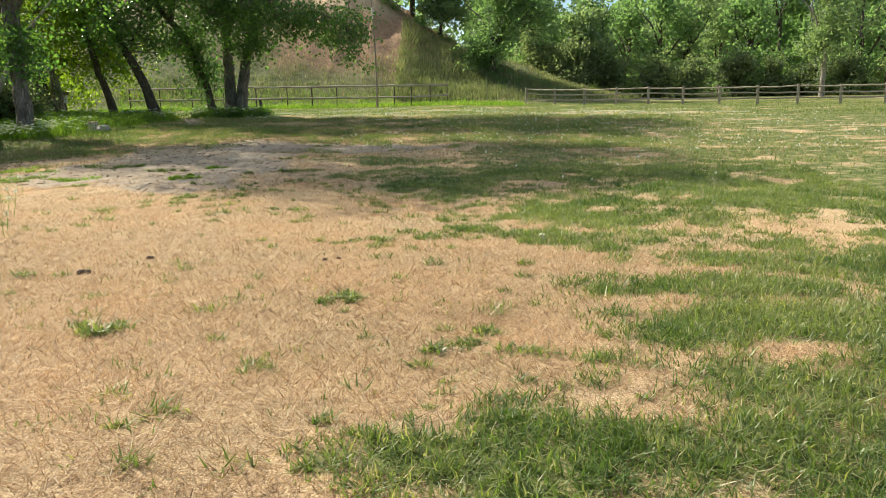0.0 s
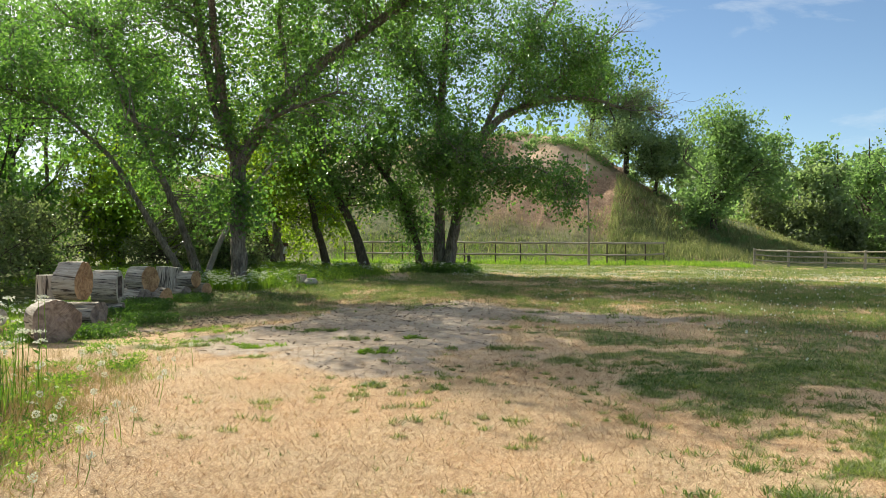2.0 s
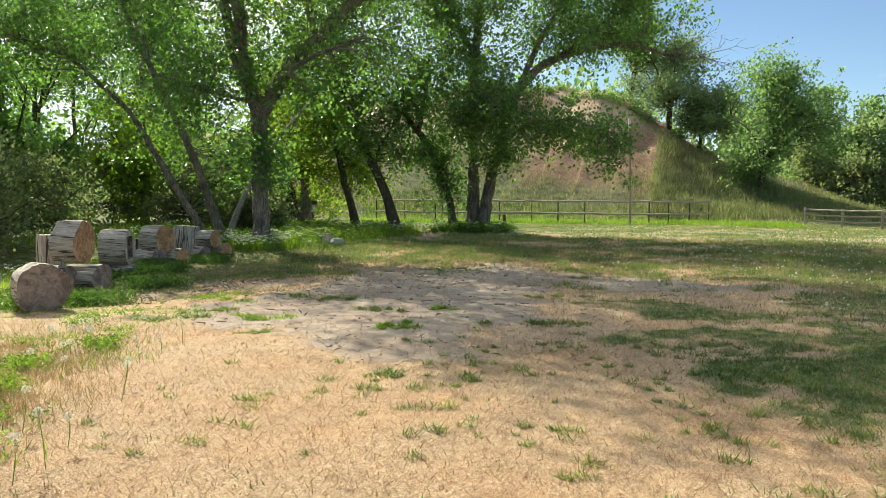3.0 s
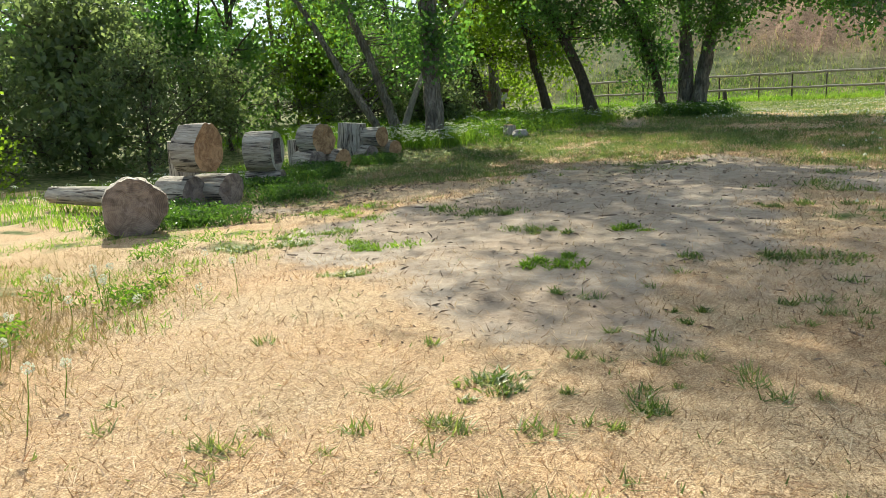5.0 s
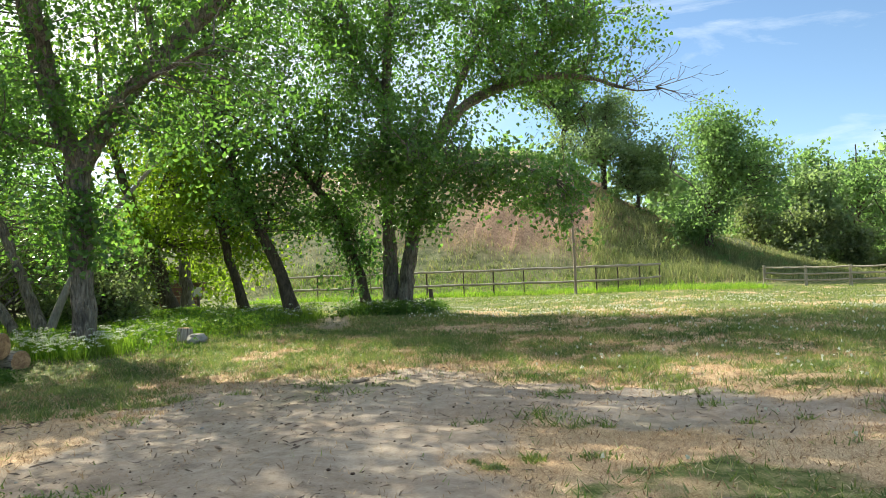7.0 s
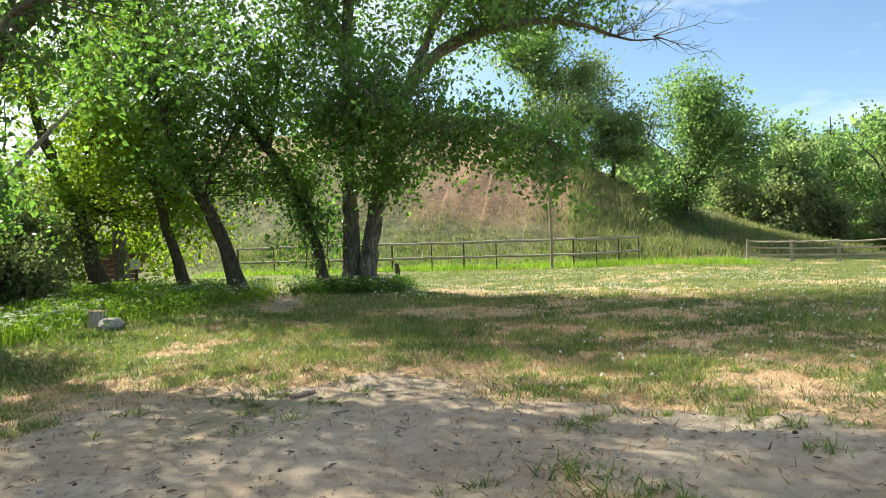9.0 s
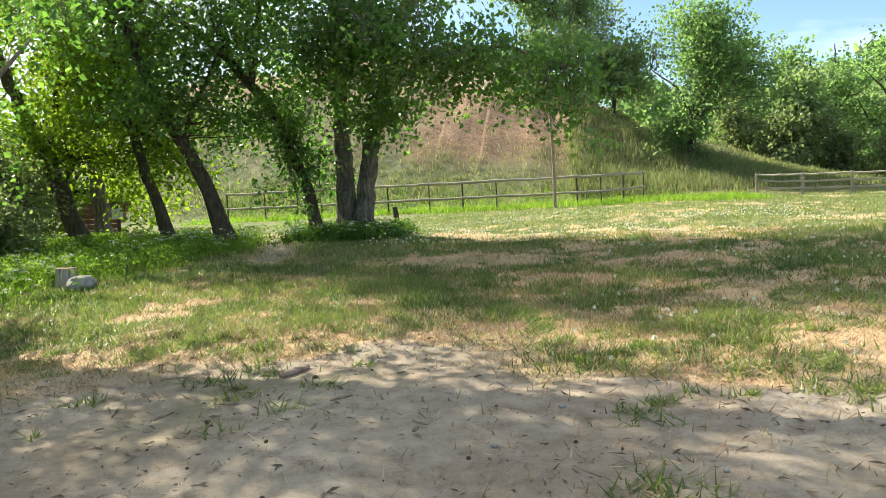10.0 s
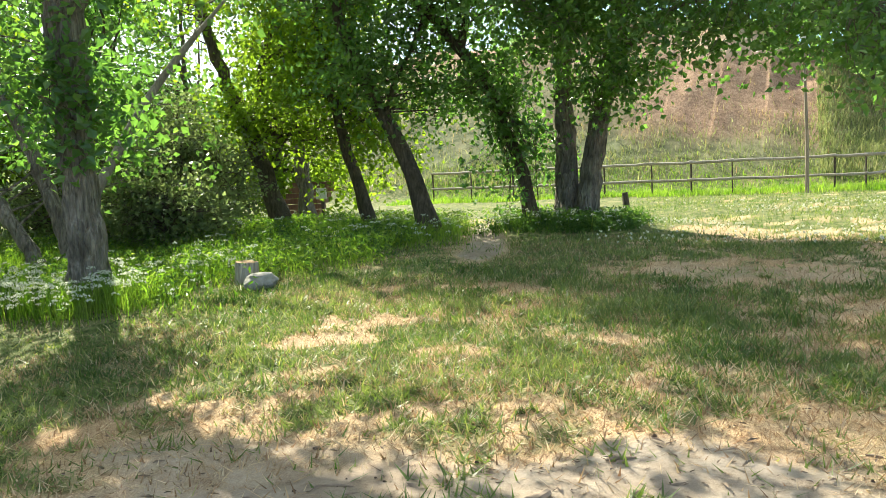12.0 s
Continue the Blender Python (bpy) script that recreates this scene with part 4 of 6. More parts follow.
hill_shrubs()
FAR = "trees of the far wood"
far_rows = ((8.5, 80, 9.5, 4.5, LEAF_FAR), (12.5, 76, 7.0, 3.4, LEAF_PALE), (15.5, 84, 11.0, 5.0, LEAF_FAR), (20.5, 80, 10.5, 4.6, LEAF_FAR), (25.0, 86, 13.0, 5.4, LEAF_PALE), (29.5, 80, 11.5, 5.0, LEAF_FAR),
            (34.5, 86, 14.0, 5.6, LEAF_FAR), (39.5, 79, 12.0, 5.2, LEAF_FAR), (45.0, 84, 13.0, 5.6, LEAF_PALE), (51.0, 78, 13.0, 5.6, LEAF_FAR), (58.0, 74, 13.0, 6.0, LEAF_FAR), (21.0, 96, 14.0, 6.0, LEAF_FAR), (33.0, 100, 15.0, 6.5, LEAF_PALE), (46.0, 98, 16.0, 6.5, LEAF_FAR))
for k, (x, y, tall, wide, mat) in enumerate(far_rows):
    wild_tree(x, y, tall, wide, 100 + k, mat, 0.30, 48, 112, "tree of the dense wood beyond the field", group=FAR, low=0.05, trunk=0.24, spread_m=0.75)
wild_tree(30.2, 66.0, 10.5, 3.4, 130, LEAF_PALE, 0.24, 60, 112, "bright-leaved tree with a pale forked trunk on the lawn", low=0.3, trunk=0.22, bark_mat=DEADWOOD)
wild_tree(37.5, 64.0, 9.0, 3.6, 131, LEAF_PALE, 0.24, 55, 98, "bright-leaved tree standing on the far lawn", low=0.25, trunk=0.2)
HEDGE = "low dark shrubs of the far wood"
for k in range(14):
    x = 8.0 + 3.6 * k + rng.uniform(-0.8, 0.8)
    wild_tree(x, 73.5 + rng.uniform(-1.5, 2.0) - 0.08 * k, rng.uniform(2.6, 4.2), 2.7, 140 + k, LEAF_DARK, 0.24, 50, 70, "low dark shrub before the far wood", "shrub", HEDGE, low=0.12, trunk=0.07, spread_m=0.5)
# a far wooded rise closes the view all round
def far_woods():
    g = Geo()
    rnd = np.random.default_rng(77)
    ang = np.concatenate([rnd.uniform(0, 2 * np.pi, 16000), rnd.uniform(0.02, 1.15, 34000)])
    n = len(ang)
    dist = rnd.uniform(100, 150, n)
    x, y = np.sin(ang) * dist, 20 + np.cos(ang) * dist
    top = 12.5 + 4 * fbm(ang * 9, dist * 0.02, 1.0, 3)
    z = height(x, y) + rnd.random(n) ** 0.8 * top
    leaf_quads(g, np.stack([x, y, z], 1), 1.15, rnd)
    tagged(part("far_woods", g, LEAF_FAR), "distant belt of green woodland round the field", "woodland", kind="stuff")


far_woods()

# ---------------------------------------------------------------- logs
def frame_of(p0, p1):
    z = unit(np.asarray(p1, float) - np.asarray(p0, float))
    ref = np.array((0, 0, 1.0)) if abs(z[2]) < 0.9 else np.array((1.0, 0, 0))
    x = unit(np.cross(ref, z))
    return x, np.cross(z, x), z


def log(p0, p1, r0, r1, label, seed, end0=None, end1=None, group="logs of the pile", name="log"):
    """A sawn log from p0 to p1, its axis along the object's own z."""
    p0, p1 = np.asarray(p0, float), np.asarray(p1, float)
    x, y, z = frame_of(p0, p1)
    L = np.linalg.norm(p1 - p0)
    m = Matrix(((x[0], y[0], z[0], p0[0]), (x[1], y[1], z[1], p0[1]), (x[2], y[2], z[2], p0[2]), (0, 0, 0, 1)))
    n, rings = 44, max(8, int(L * 12))
    ang = np.linspace(0, 2 * np.pi, n, endpoint=False)
    u = np.linspace(0, 1, rings)
    base = np.interp(u, (0, 1), (r0, r1))[:, None]
    shape = 1 + 0.085 * fbm(np.cos(ang) * 1.3 + seed, np.sin(ang) * 1.3, 1.0, 2)[None]
    rough = 1 + 0.045 * fbm(ang[None] * 7 + seed, u[:, None] * L * 1.2 + seed, 1.0, 4)
    rad = base * shape * rough
    rad[0] *= 0.985
    rad[-1] *= 0.985
    ring = np.stack([rad * np.cos(ang), rad * np.sin(ang), np.broadcast_to(u[:, None] * L, rad.shape)], -1)
    i, j = np.meshgrid(np.arange(rings - 1), np.arange(n), indexing="ij")
    quads = np.stack([i * n + j, i * n + (j + 1) % n, (i + 1) * n + (j + 1) % n, (i + 1) * n + j], -1).reshape(-1, 4)
    g = Geo()
    g.add(ring.reshape(-1, 3), quads)
    body = new(name, g.mesh("log", True))
    body.data.materials.append(LOG_SIDE)
    body.matrix_world = m
    tagged(body, label, "log", group)
    for k, (rr, zz, flip) in enumerate(((ring[0], 0.0, True), (ring[-1], L, False))):
        mat = (end0, end1)[k] or LOG_END_GREY
        g = Geo()
        verts, faces = [np.array((0, 0, zz))], []
        for s in (0.25, 0.5, 0.75, 1.0):
            c = rr.copy() * np.array((s, s, 1))
            c[:, 2] = zz + 0.012 * fbm(c[:, 0] * 9 + seed, c[:, 1] * 9, 1.0, 2) * (s < 1)
            verts.append(c)
        verts = np.vstack(verts)
        ids = np.arange(n)
        tri = np.stack([np.zeros(n, int), 1 + ids, 1 + (ids + 1) % n], 1)
        g.add(verts, tri[:, ::-1] if flip else tri)
        q = np.concatenate([np.stack([1 + b * n + ids, 1 + (b + 1) * n + ids, 1 + (b + 1) * n + (ids + 1) % n, 1 + b * n + (ids + 1) % n], 1) for b in range(3)])
        g.f.append(q[:, ::-1] if flip else q)
        g.slots.append(np.zeros(len(q), int))
        face = new("sawn_end", g.mesh("sawn_end"))
        face.data.materials.append(mat)
        face.parent = body
    return body


def hollow_log(p0, p1, r, label, seed):
    """A short log with a square hole cut into its end at p1."""
    body = log(p0, p1, r, r, label, seed, LOG_END_GREY, LOG_END_PALE)
    old = [c for c in body.children][-1]
    bpy.data.objects.remove(old)
    L = float(np.linalg.norm(np.asarray(p1) - np.asarray(p0)))
    n = 44
    co = np.array([v.co for v in body.data.vertices])[-n:]
    ang = np.arctan2(co[:, 1], co[:, 0])
    half = np.array((0.50, 0.62)) * r
    s = np.minimum(half[0] / np.maximum(np.abs(np.cos(ang)), 1e-6), half[1] / np.maximum(np.abs(np.sin(ang)), 1e-6))
    inner = np.stack([np.cos(ang) * s, np.sin(ang) * s, np.full(n, L)], 1)
    back = inner.copy()
    back[:, 2] = L - 0.30
    ids = np.arange(n)
    nxt = (ids + 1) % n
    g = Geo()
    g.add(np.vstack([co, inner]), np.stack([ids, nxt, nxt + n, ids + n], 1))
    rim = new("sawn_end", g.mesh("sawn_end"))
    rim.data.materials.append(LOG_END_PALE)
    rim.parent = body
    g = Geo()
    g.add(np.vstack([inner, back, [[0, 0, L - 0.30]]]), np.stack([ids, nxt, nxt + n, ids + n], 1))
    g.f.append(np.stack([ids + n, nxt + n, np.full(n, 2 * n)], 1))
    g.slots.append(np.zeros(n, int))
    hole = tagged(new("cut_hole", g.mesh("cut_hole")), "dark square hollow cut into the log")
    hole.data.materials.append(LOG_END_GREY)
    hole.parent = body
    return body


def lying(x, y, r, direction, length, z=None, **k):
    """Ends of a lying log whose front end is centred at x, y."""
    d = unit(np.array((*direction, 0.0)))
    zz = hz_at(x, y) + r - 0.03 if z is None else z
    front = np.array((x, y, zz))
    return front + d * length, front


q0, q1 = lying(-9.42, 12.72, 0.35, (-0.82, 0.57), 0.60)
log(q0, q1, 0.34, 0.355, "thick short log lying in weeds, its wide grey end outward", 1, LOG_END_GREY, LOG_END_GREY)
# first group: two logs under a round slice
q0, q1 = lying(-11.20, 15.05, 0.25, (-0.98, -0.05), 0.66)
log(q0, q1, 0.25, 0.25, "short grey log lying under a round slice", 2, LOG_END_GREY, LOG_END_GREY)
q0, q1 = lying(-10.88, 15.48, 0.26, (-0.98, -0.05), 0.68)
log(q0, q1, 0.25, 0.26, "short dark-ended log lying under a round slice", 3, LOG_END_GREY, LOG_END_GREY)
q0, q1 = lying(-11.04, 15.26, 0.35, (-0.98, -0.22), 0.44, z=hz_at(-11.2, 15.1) + 0.86)
log(q0, q1, 0.355, 0.36, "thick round slice with a tan sawn face, resting on two logs", 4, LOG_END_TAN, LOG_END_TAN)
zs = hz_at(-12.35, 15.8)
log((-12.35, 15.8, zs - 0.05), (-12.35, 15.8, 0.80), 0.24, 0.22, "upright stump with a pale sawn top in weeds", 5, LOG_END_GREY, LOG_END_PALE)
# hollow log on its side
q0, q1 = lying(-12.38, 18.0, 0.39, (-0.92, -0.42), 0.55, z=hz_at(-12.4, 17.9) + 0.64)
hollow_log(q0, q1, 0.385, "short thick log on its side with a square hole cut in", 6)
# dark support under the hollow log
q0, q1 = lying(-12.30, 18.02, 0.17, (-0.92, -0.42), 0.70)
log(q0, q1, 0.17, 0.17, "short charred log under the hollow one", 20, LOG_END_GREY, LOG_END_GREY)
# second slice with its supports
q0, q1 = lying(-13.20, 20.0, 0.22, (-0.9, 0.25), 0.75)
log(q0, q1, 0.22, 0.22, "small grey log lying under a round slice", 7, LOG_END_GREY, LOG_END_GREY)
q0, q1 = lying(-12.95, 20.55, 0.22, (-0.9, 0.25), 0.6)
log(q0, q1, 0.22, 0.22, "small brown-ended log lying under a round slice", 8, LOG_END_TAN, LOG_END_TAN)
q0, q1 = lying(-13.25, 20.30, 0.33, (-1.0, 0.0), 0.50, z=hz_at(-13.2, 20.3) + 0.66)
log(q0, q1, 0.345, 0.35, "round slice with an orange-brown sawn face, resting on two logs", 9, LOG_END_TAN, LOG_END_TAN)
zs = hz_at(-14.3, 20.6)
log((-14.3, 20.6, zs - 0.05), (-14.3, 20.6, zs + 0.62), 0.24, 0.23, "low upright stump behind round slices", 10, LOG_END_GREY, LOG_END_PALE)
# third group: tall stump and a small slice
zs = hz_at(-14.1, 22.3)
log((-14.15, 22.3, zs - 0.05), (-14.1, 22.35, zs + 0.84), 0.34, 0.32, "tall upright grey stump with deep cracks", 11, LOG_END_GREY, LOG_END_PALE)
q0, q1 = lying(-13.45, 22.2, 0.17, (-0.9, 0.25), 0.55)
log(q0, q1, 0.19, 0.19, "small log lying beside the tall stump", 12, LOG_END_GREY, LOG_END_GREY)
q0, q1 = lying(-13.15, 22.75, 0.18, (-0.9, 0.25), 0.5)
log(q0, q1, 0.19, 0.19, "small brown log lying beside the tall stump", 13, LOG_END_TAN, LOG_END_TAN)
q0, q1 = lying(-13.30, 22.45, 0.24, (-1.0, 0.05), 0.5, z=hz_at(-13.3, 22.4) + 0.48)
log(q0, q1, 0.23, 0.235, "small round slice with a tan sawn face on two logs", 14, LOG_END_TAN, LOG_END_TAN)
# the logs further along
zs = hz_at(-8.95, 9.55)
log((-8.95, 9.55, zs - 0.05), (-8.93, 9.55, 1.20), 0.27, 0.24, "tall upright grey stump standing in tall grass", 15, LOG_END_GREY, LOG_END_PALE)
zs = hz_at(-8.4, 9.8)
log((-8.5, 9.85, zs - 0.05), (-8.5, 9.85, 0.55), 0.30, 0.29, "low upright stump carrying a round slice", 19, LOG_END_GREY, LOG_END_GREY)
q0, q1 = lying(-8.24, 9.94, 0.36, (-0.91, -0.41), 0.50, z=0.90)
log(q0, q1, 0.355, 0.36, "thick round slice with a cracked tan face on a stump", 16, LOG_END_TAN, LOG_END_TAN)
q0, q1 = lying(-11.9, 14.2, 0.13, (-0.98, -0.05), 1.5, z=hz_at(-12, 14.2) + 0.24)
log(q0, q1, 0.13, 0.15, "thin bleached log lying in the grass", 17, LOG_END_PALE, LOG_END_PALE)

# the sawn stump with a flat stone
zs = hz_at(-11.45, 25.75)
log((-11.62, 25.75, zs - 0.05), (-11.60, 25.75, zs + 0.31), 0.17, 0.155, "small sawn stump in the lush grass", 18, LOG_END_TAN, LOG_END_TAN, group="", name="tree_stump")


def rock(x, y, sx, sy, sz, seed, label, mat=STONE, name="stone", sink=0.3, group=""):
    bm = bmesh.new()
    bmesh.ops.create_icosphere(bm, subdivisions=3, radius=1.0)
    for v in bm.verts:
        k = 1 + 0.28 * noise.noise(v.co * 1.4 + Vector((seed, 0, 0))) + 0.1 * noise.noise(v.co * 4 + Vector((0, seed, 0)))
        v.co = Vector((v.co.x * sx * k, v.co.y * sy * k, v.co.z * sz * k))
    me = bpy.data.meshes.new(name)
    bm.to_mesh(me)
    bm.free()
    ob = new(name, me)
    me.materials.append(mat)
    ob.matrix_world = pose(x, y, hz_at(x, y) + sz * (1 - sink), 0, 0, seed * 40)
    return tagged(ob, label, name.replace("_", " "), group)


rock(-11.15, 25.45, 0.24, 0.17, 0.14, 2, "pale boulder beside the sawn stump")

# ---------------------------------------------------------------- fences
POST_X = (-20.2, -18.3, -16.3, -14.3, -12.25, -10.3, -8.75, -7.2, -3.6)


def rail(g, a, b, r, sides=7, sag=0.02, seed=0):
    a, b = np.asarray(a, float), np.asarray(b, float)
    n = 7
    u = np.linspace(0, 1, n)[:, None]
    rnd = np.random.default_rng(seed)
    pts = a + (b - a) * u + np.array((0, 0, -1)) * sag * 4 * u * (1 - u) + rnd.normal(size=(n, 3)) * 0.01
    tube(g, pts, r * rnd.uniform(0.85, 1.12, n), sides, 0.08, seed, cap=True)


def hill_fence():
    f = thing("corral_fence", (-2.55, 50.0, hz_at(-2.55, 50.0)), "dark steel posts with two weathered pole rails at the hill's foot", "fence")
    spots = [(x, 50.0) for x in POST_X] + [(-2.55, 50.3), (-1.45, 52.6), (-0.35, 54.8)]
    tops = []
    for k, (x, y) in enumerate(spots):
        zb = hz_at(x, y)
        zt = np.interp(x, (-20, -2.5, 0), (1.62, 1.58, 1.62))
        g = Geo()
        tube(g, [(x, y, zb - 0.2), (x, y, zb + 0.5), (x, y, zt)], (0.045, 0.04, 0.04) if k % 2 == 0 else (0.032, 0.03, 0.03), 8, cap=True)
        part("post", g, STEEL, f)
        tops.append(np.array((x, y - 0.05, zt - 0.02)))
    for k in range(len(tops) - 1):
        for h, r in ((0.0, 0.062), (-0.70, 0.058)):
            g = Geo()
            rail(g, tops[k] + (-0.06, 0, h), tops[k + 1] + (0.06, 0, h), r, seed=k * 2 + int(h < 0))
            part("rail", g, RAIL_WOOD, f)
    return f


hill_fence()


def field_fence():
    a, step = np.array((5.1, 55.3)), np.array((16.4, -11.3)) * 0.1095
    f = thing("rail_fence", (a[0], a[1], hz_at(*a)), "weathered wooden post-and-rail fence across the field", "fence")
    tops = []
    for k in range(18):
        x, y = a + step * k
        zb = hz_at(x, y)
        g = Geo()
        rnd = np.random.default_rng(k)
        tilt = rnd.normal(size=2) * 0.012
        tube(g, [(x, y, zb - 0.2), (x + tilt[0], y + tilt[1], zb + 0.5), (x + 2 * tilt[0], y + 2 * tilt[1], zb + 1.08)], (0.085, 0.08, 0.078), 10, 0.05, k, cap=True)
        part("post", g, FENCE_WOOD, f, smooth=False)
        tops.append(np.array((x, y, zb)))
    for k in range(17):
        for h in (0.98, 0.66, 0.34):
            g = Geo()
            rnd = np.random.default_rng(k * 7 + int(h * 100))
            rail(g, tops[k] + (0, -0.06, h + rnd.normal() * 0.012), tops[k + 1] + (0, -0.06, h + rnd.normal() * 0.012), 0.045, seed=k * 3 + int(h * 10))
            part("rail", g, FENCE_WOOD, f)
    return f


field_fence()

# tall slender pole at the corral fence, with a cord at its top
zp = hz_at(-4.55, 48.6)
pole = thing("pole", (-4.55, 48.6, zp), "tall thin wooden pole standing by the corral fence", "pole")
g = Geo()
p, r = resample([(-4.55, 48.6, zp - 0.3), (-4.53, 48.6, 2.0), (-4.60, 48.6, 4.4), (-4.72, 48.6, 6.75)], (0.075, 0.065, 0.05, 0.035), 20)
tube(g, p, r, 9, 0.06, 2, cap=True)
part("shaft", g, POLE_WOOD, pole, smooth=True)
g = Geo()
tube(g, [(-4.66, 48.52, 6.1), (-4.63, 48.5, 5.8), (-4.66, 48.5, 5.45)], (0.05, 0.075, 0.05), 8, 0.3, 5, cap=True)
part("cord_wrap", g, ROPE, pole, "pale cord wound round the pole")

# stub post by the twin cottonwood
zs = hz_at(-7.95, 33.4)
stub = thing("stub_post", (-7.95, 33.4, zs), "short weathered post stub in the weeds", "post")
g = Geo()
tube(g, [(-7.95, 33.4, zs - 0.1), (-7.96, 33.4, zs + 0.3), (-7.99, 33.4, zs + 0.62)], (0.075, 0.07, 0.062), 10, 0.12, 4, cap=True)
part("post", g, BARK_DARK, stub)


def box(g, cx, cy, cz, sx, sy, sz, turn=0.0, slot=0):
    c, s = math.cos(turn), math.sin(turn)
    v = np.array([(x, y, z) for x in (-0.5, 0.5) for y in (-0.5, 0.5) for z in (-0.5, 0.5)]) * (sx, sy, sz)
    v = np.stack([v[:, 0] * c - v[:, 1] * s + cx, v[:, 0] * s + v[:, 1] * c + cy, v[:, 2] + cz], 1)
    g.add(v, [[0, 1, 3, 2], [4, 6, 7, 5], [0, 4, 5, 1], [2, 3, 7, 6], [0, 2, 6, 4], [1, 5, 7, 3]], slot)


# trail notice and timber steps among the trees
zs = hz_at(-18.6, 38.3)
sign = thing("trail_sign", (-18.6, 38.3, zs), "small white notice under a brown board on a post", "sign")
for name, mat, dims in (("post", BARK_DARK, (0, 0.05, 0.55, 0.09, 0.09, 1.3)), ("notice", SIGN_WHITE, (0, -0.02, 0.86, 0.34, 0.03, 0.36)), ("header_board", SIGN_BROWN, (0, -0.02, 1.14, 0.46, 0.04, 0.14))):
    g = Geo()
    box(g, -18.6 + dims[0], 38.3 + dims[1], zs + dims[2], *dims[3:], turn=0.27)
    part(name, g, mat, sign)
stairs = thing("timber_steps", (-19.9, 38.6, hz_at(-19.9, 38.6)), "reddish timber steps climbing the bank behind the trees", "steps")
for k in range(7):
    g = Geo()
    cx, cy = -19.7 - 0.10 * k, 38.4 + 0.34 * k
    box(g, cx, cy, hz_at(-19.7, 38.4) + 0.09 + 0.18 * k, 1.5, 0.36, 0.17, 0.27)
    part("step", g, STEP_WOOD, stairs)

# ---------------------------------------------------------------- ground cover
def scatter(n, x0, x1, y0, y1, rnd, weight=None):
    x, y = rnd.uniform(x0, x1, n), rnd.uniform(y0, y1, n)
    if weight is not None:
        keep = rnd.random(n) < weight(x, y)
        x, y = x[keep], y[keep]
    return np.stack([x, y, height(x, y) - 0.004], 1)


def near_walk(x, y, reach):
    """Falls off with the distance from the line walked."""
    return ss(reach, reach * 0.3, np.abs(x + 0.5 + 0.22 * np.clip(y, 0, 18)))


